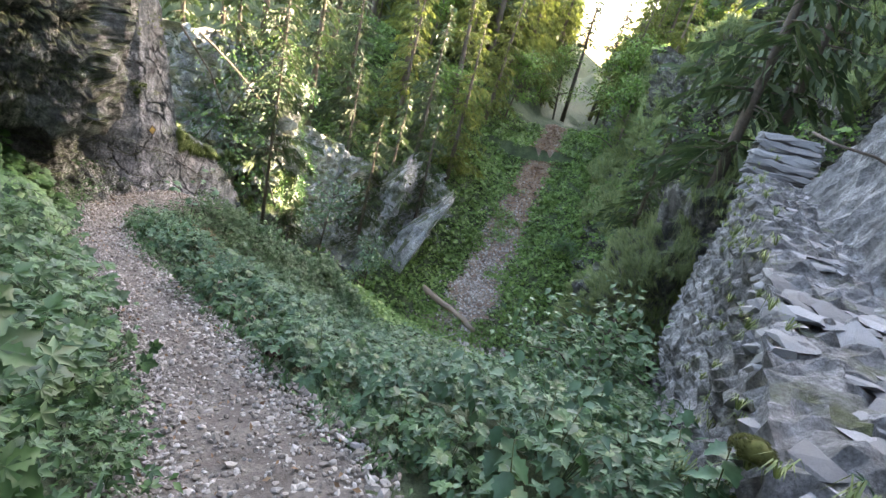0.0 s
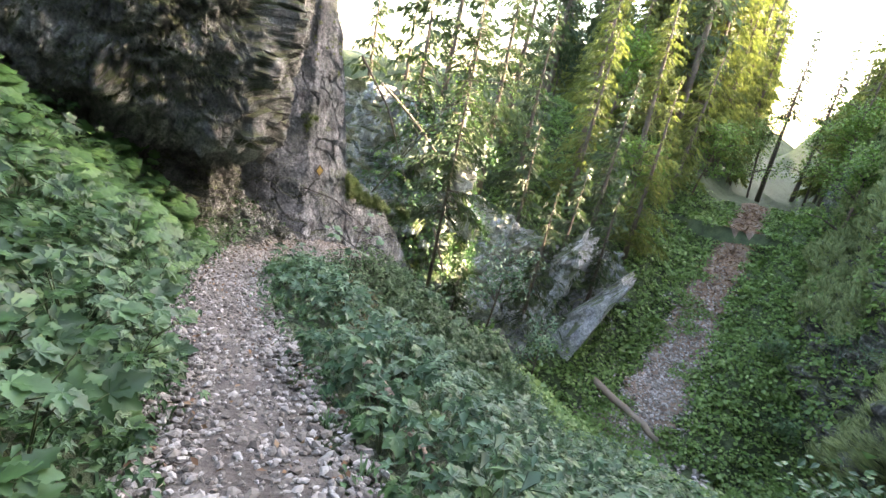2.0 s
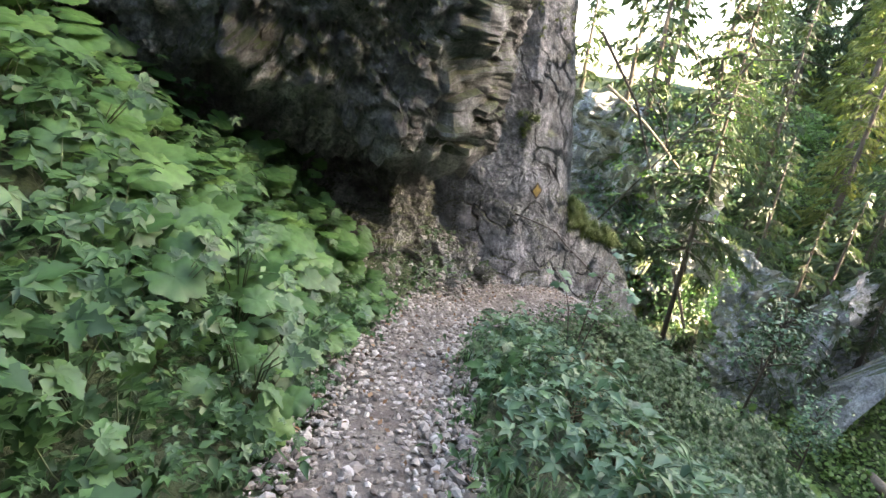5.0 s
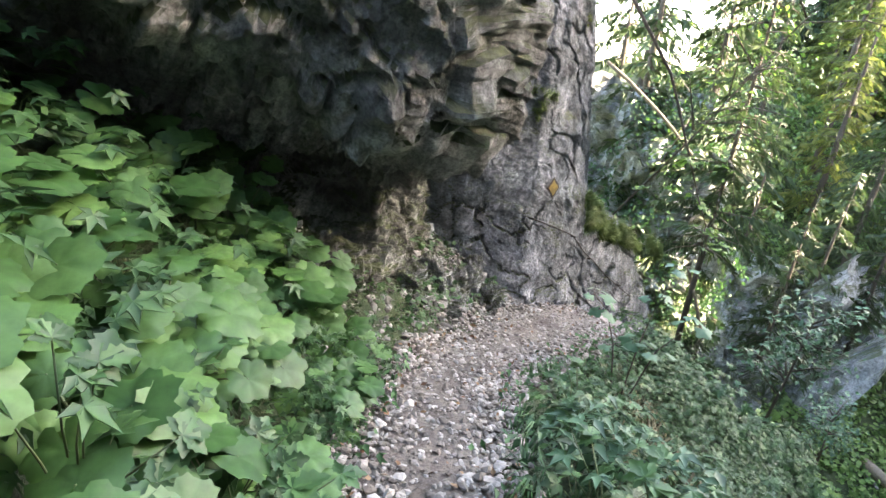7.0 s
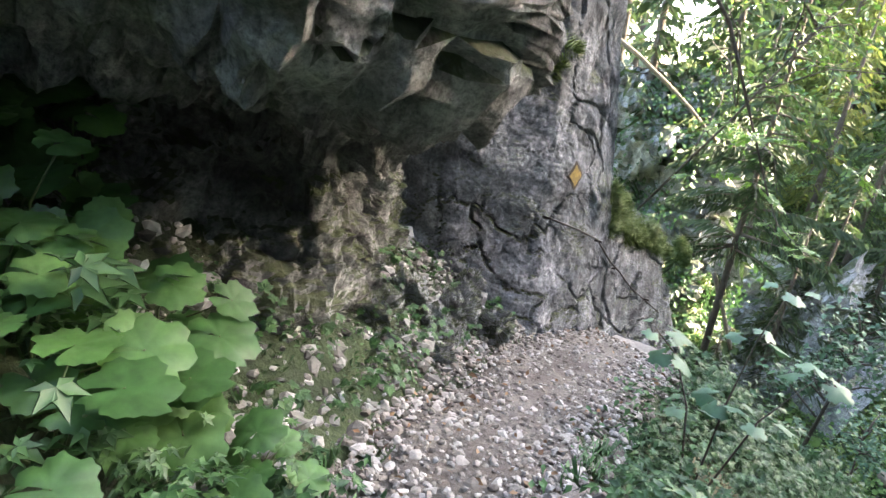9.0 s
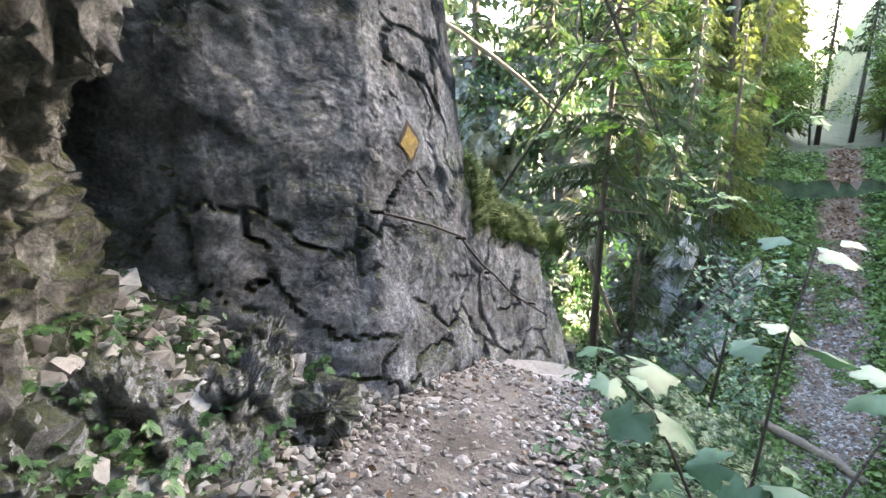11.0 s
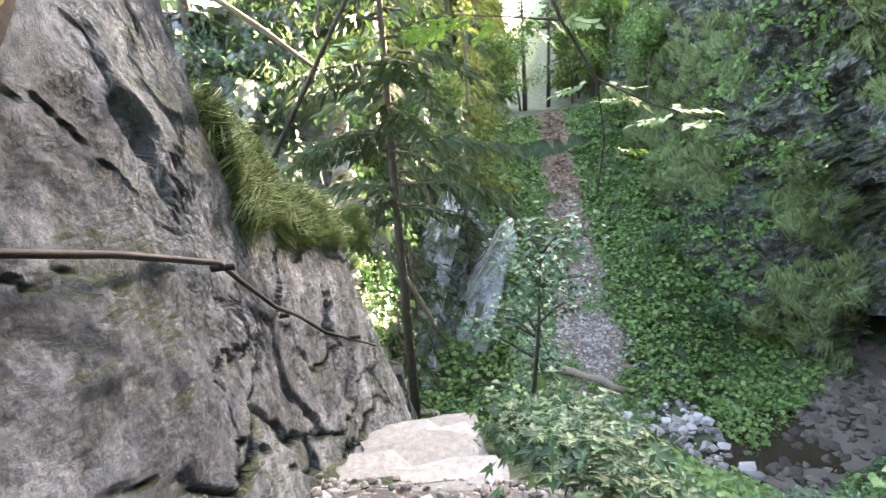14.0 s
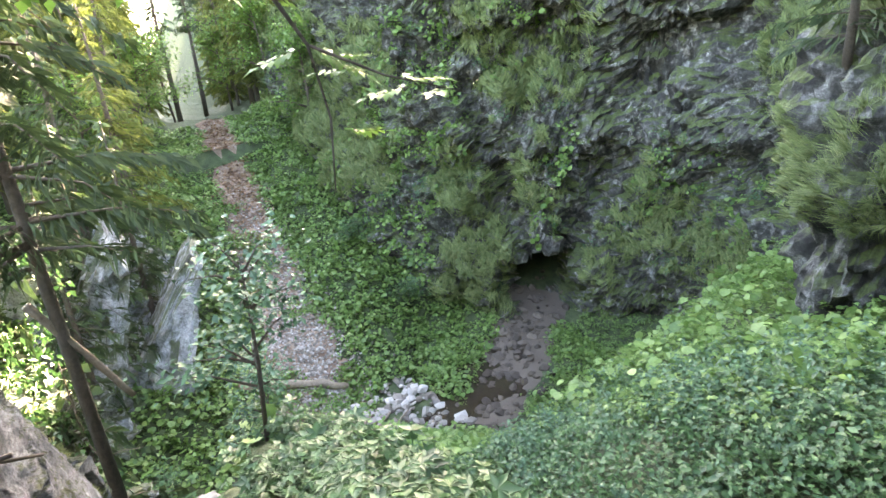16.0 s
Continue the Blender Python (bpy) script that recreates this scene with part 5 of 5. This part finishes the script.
log("fallen_log", (-0.9, 36.9, gz(-0.9, 36.9) + 0.2), (3.8, 33.9, gz(3.8, 33.9) + 0.25), 0.26, "old grey log lying across the scree foot")
log("path_log", (-2.8, 5.0, gz(-2.8, 5.0) + 0.1), (-1.85, 4.05, gz(-1.85, 4.05) + 0.02), 0.065, "weathered grey log among herbs beside the path")
sx, sy = -1.35, 3.3
stump = new("stump")
sv, sf = tube([(0, 0, -0.25), (0, 0, 0.0), (0.02, 0.02, 0.1), (0.03, 0.0, 0.14)], [0.17, 0.14, 0.11, 0.06], 12)
sv = sv + rng.normal(size=sv.shape) * 0.012
thing("wood", sv, sf, bark_material("rotten_red_wood", (0.035, 0.02, 0.015), (0.13, 0.065, 0.045)), True, parent=stump)
thing("root", *tube([(0.05, 0, 0.0), (0.2, -0.05, 0.02), (0.36, -0.12, -0.08)], [0.05, 0.035, 0.02], 7), DEADWOOD, True, parent=stump)
tagged(stump, "rotten reddish tree stump at the path edge", "stump")
stump.matrix_basis = pose(sx, sy, gz(sx, sy) + 0.06)
pos = np.column_stack([rng.uniform(0.4, 6.8, 420), rng.uniform(27.2, 33.0, 420)])
pos = np.column_stack([pos, ground_z(pos[:, 0], pos[:, 1]) + 0.08])
scatter("gully_stones", LUMPS, pos, 0.09 + 0.34 * rng.random(420) ** 2.2, STONE, "pale washed stones beside the pool", "stones")
for i in range(4):
    x, y = 1.5 + 0.7 * i, 31.2 - 0.5 * i
    log("driftwood", (x - 1.3, y - 0.5, gz(x, y) + 0.25), (x + 1.3, y + 0.6, gz(x, y) + 0.4), 0.06, "bleached driftwood branch lying on the stones", sides=6)
log("dead_branch", (-7.36, 18.0, -6.1), (-6.69, 18.0, -7.5), 0.045, "dead pale branch leaning below the wall")
log("leaning_branch", (-10.4, 18.5, -2.0), (-8.0, 18.5, -3.75), 0.045, "thin dead branch leaning over the gap", bend=0.1)


# saplings
def palmate(r):
    th = np.linspace(-2.7, 2.7, 31)
    rad = r * (0.62 + 0.38 * np.abs(np.cos(2.5 * th / 1.08)) ** 0.7) * np.where(np.arange(31) % 2, 1.06, 0.94)
    v = np.vstack([[0, 0, 0], np.column_stack([rad * np.cos(th) + 0.2 * r, rad * np.sin(th), -0.25 * rad * np.abs(np.sin(th)) - 0.1 * rad])])
    return v, np.array([(0, i, i + 1) for i in range(1, 31)])


def sapling(name, root, stems, leaf_r, mat, label):
    """A sapling: stems are lists of points from the root; each ends in a fan of palmate leaves."""
    base = new(name)
    base.matrix_basis = Matrix.Translation(root)
    wood, leaf_shape = [], palmate(leaf_r)
    for st in stems:
        pts = [(0, 0, -0.1)] + [np.array(p) - np.array(root) for p in st]
        wood.append(tube(pts, np.linspace(0.009, 0.003, len(pts)), 5))
        for j, p in enumerate(pts[1:]):
            for m in range(3):
                az = m * 2.1 + j + rng.random()
                tip = np.array(p) + (0.12 * np.cos(az), 0.12 * np.sin(az), 0.02)
                wood.append(tube([p, tip], 0.002, 3))
                thing("leaf", *placed(leaf_shape, rot(0, 0, 0, tip) @ rot(rng.normal() * 0.25, rng.uniform(0, 0.5), az, size=rng.uniform(0.7, 1.15))), mat, True, parent=base)
    thing("stem", *merge(wood), BARK, True, parent=base)
    return tagged(base, label, "sapling")


z0 = gz(-6.1, 10.5)
sapling("maple_sapling", (-6.15, 10.45, z0), [[(-6.1, 10.55, -4.75), (-6.05, 10.65, -4.3), (-5.97, 10.8, -3.98)], [(-6.3, 10.4, -4.8), (-6.45, 10.45, -4.5), (-6.6, 10.4, -4.35)], [(-5.9, 10.4, -4.7), (-5.7, 10.6, -4.4)]], 0.085, BLUELEAF, "young maple sapling with blue-green leaves at the path edge")
shape = broadleaf(3.6, 1.5, 900, 31, 0.13)
rt = tree_thing("young_ash", shape, BLUELEAF, Matrix.Translation((-5.1, 19.0, gz(-5.1, 19.0))), "slender young tree with airy blue-green leaves", "tree", "young trees")
tree_thing("slender_spruce", spruce(10, 2.1, 19, 9, 0.28, 0.4, 0.5), NEEDLE, pose(-7.15, 18.0, -8.5), "slender young spruce with a bare dark lower trunk", "tree", "spruces of the gorge")
for x, y in ((-3.6, 23.5),):
    copy_thing(rt, stand(x, y))
bush = tree_thing("gorge_bush", broadleaf(2.2, 1.6, 800, 37, 0.15), LEAF, stand(-9.5, 18.5), "leafy green bush on the rocky slope", "shrub", "bushes of the gorge")
for x, y in ((-4.5, 23), (-9, 30), (-6, 31.5), (-7.3, 25.8), (10.5, 37.5), (9.8, 42), (3.6, 7.8), (4.6, 10.2), (2.6, 6.0), (3.2, 10.5)):
    copy_thing(bush, stand(x, y))


# rowan leaning out from the wall, its branch hanging into the view
def pinnate(n, ln):
    out = [placed(DIAMOND, rot(0, 0, 0, (ln, 0, 0), ln * 0.33))]
    for i in range(n):
        for sg in (-1, 1):
            out.append(placed(DIAMOND, rot(0, rng.normal() * 0.15, sg * 1.05, (ln * (0.25 + 0.72 * i / n), 0, 0), ln * 0.3)))
    return merge(out)


rowan = new("rowan_branch")
main = [(-7.95, 12.9, -1.2), (-7.2, 13.1, -2.2), (-6.72, 13.13, -3.2), (-6.45, 13.12, -3.75), (-6.3, 13.1, -4.0), (-6.28, 13.05, -4.25), (-6.32, 13.02, -4.5)]
sides = [[main[4], (-6.1, 12.95, -4.12), (-5.9, 12.75, -4.2)], [main[3], (-6.6, 13.4, -3.7), (-6.9, 13.6, -3.65), (-7.3, 13.5, -3.75)], [main[2], (-6.3, 13.3, -3.2), (-5.9, 13.3, -3.35), (-5.5, 13.0, -3.6)], [main[2], (-6.9, 12.9, -3.1), (-7.1, 12.6, -3.15)]]
thing("branch", *tube(main, [0.03, 0.022, 0.014, 0.009, 0.007, 0.005, 0.003], 6), BARK, True, parent=rowan)
spray = pinnate(6, 0.2)
for i, sd in enumerate([main[2:]] + sides):
    if i:
        thing("twig", *tube(sd, np.linspace(0.006, 0.002, len(sd)), 4), BARK, True, parent=rowan)
    dd = dense(np.array(sd), 0.05)
    for j in range(0, len(dd), 2 if i else 6):
        thing("leaf", *placed(spray, rot(0, 0, 0, dd[j]) @ rot(rng.normal() * 0.3, rng.uniform(0.0, 0.7), rng.random() * 6.28, size=rng.uniform(0.7, 1.1))), BEECH, True, parent=rowan)
tagged(rowan, "thin hanging rowan branch with feathery green leaves", "branch")


# the rowan that the branch belongs to, rooted behind the wall's grassy end
tree_thing("rowan_tree", broadleaf(5.6, 2.8, 750, 57, 0.085, 0.35), BEECH, Matrix.LocRotScale((-8.5, 15.0, -5.0), Euler((0.1, 0.45, 0.3)), None), "small rowan leaning out over the path from the wall", "tree")

# spruce on an outcrop past the ledge
bm = bmesh.new()
bmesh.ops.create_icosphere(bm, subdivisions=6, radius=1)
for v in bm.verts:
    out = v.co.copy()
    v.co = Vector((v.co.x * 2.4, v.co.y * 2.0, v.co.z * 5.0))
    v.co += out * (1.1 * noise.fractal(v.co * 0.45, 0.8, 2.0, 6) + 0.25 * noise.fractal(v.co * 2.2, 0.8, 2.0, 4))
out_v = np.array([v.co[:] for v in bm.verts]) + (6.9, 13.4, -6.6)
out_n = np.array([v.normal[:] for v in bm.verts])
me = bpy.data.meshes.new("rock_outcrop")
bm.to_mesh(me)
bm.free()
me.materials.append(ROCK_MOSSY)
outcrop = tagged(new("rock_outcrop", me), "mossy rock outcrop carrying a dark spruce", "rock", kind="structure")
outcrop.matrix_basis = Matrix.Translation((6.9, 13.4, -6.6))
pick = rng.integers(0, len(out_v), 3800)
pick = pick[(out_n[pick, 2] > -0.2) & (fbm(out_v[pick] * 0.6, 3, 12) > -0.12)]
scatter("outcrop_grass", SOFT, out_v[pick], rng.uniform(0.7, 1.4, len(pick)), GRASS, "grass hanging from the mossy outcrop", "grass", up=out_n[pick] + (0, 0, 0.5))
dark_spruce = copy_thing(first[2], pose(6.1, 12.6, -2.6))
dark_spruce["label"] = "dark bushy spruce rooted on the mossy outcrop"
copy_thing(first[2], pose(7.6, 13.8, -2.4, 0, 0, 70))
copy_thing(first[2], pose(5.3, 14.6, -5.0, 0, 0, 140)).scale = (0.55, 0.55, 0.5)

# bushes and grass on the top of the cracked wall
top_edge = P_WALL[:, -12:-2].reshape(-1, 3)
pick = top_edge[(top_edge[:, 1] > 11.0)]
pick = pick[rng.integers(0, len(pick), 260)]
scatter("wall_top_grass", TUFTS, pick, rng.uniform(0.4, 0.9, len(pick)), GRASS, "grass and moss capping the cracked wall", "grass")
for i in (26, 30, 34):
    q = P_WALL[i * P_WALL.shape[0] // 100, -6]
    copy_thing(bush, pose(q[0] - 0.2, q[1], q[2] - 0.3, 0, 0, 40 * i)).scale = (0.5, 0.5, 0.5)

# tall nettles among the herbs below the path's start
spot_xy = np.column_stack([rng.uniform(0.2, 2.4, 26), rng.uniform(0.6, 3.4, 26)])
zz, ss = near_trail(spot_xy[:, 0], spot_xy[:, 1])
spot_xy = spot_xy[(ss < -1.1)]
plants("nettle_plant", NETTLES, np.column_stack([spot_xy, ground_z(spot_xy[:, 0], spot_xy[:, 1])]), rng.uniform(0.8, 1.25, len(spot_xy)), BLUELEAF, "tall upright nettle with toothed blue-green leaves", "plant", "nettles below the path")
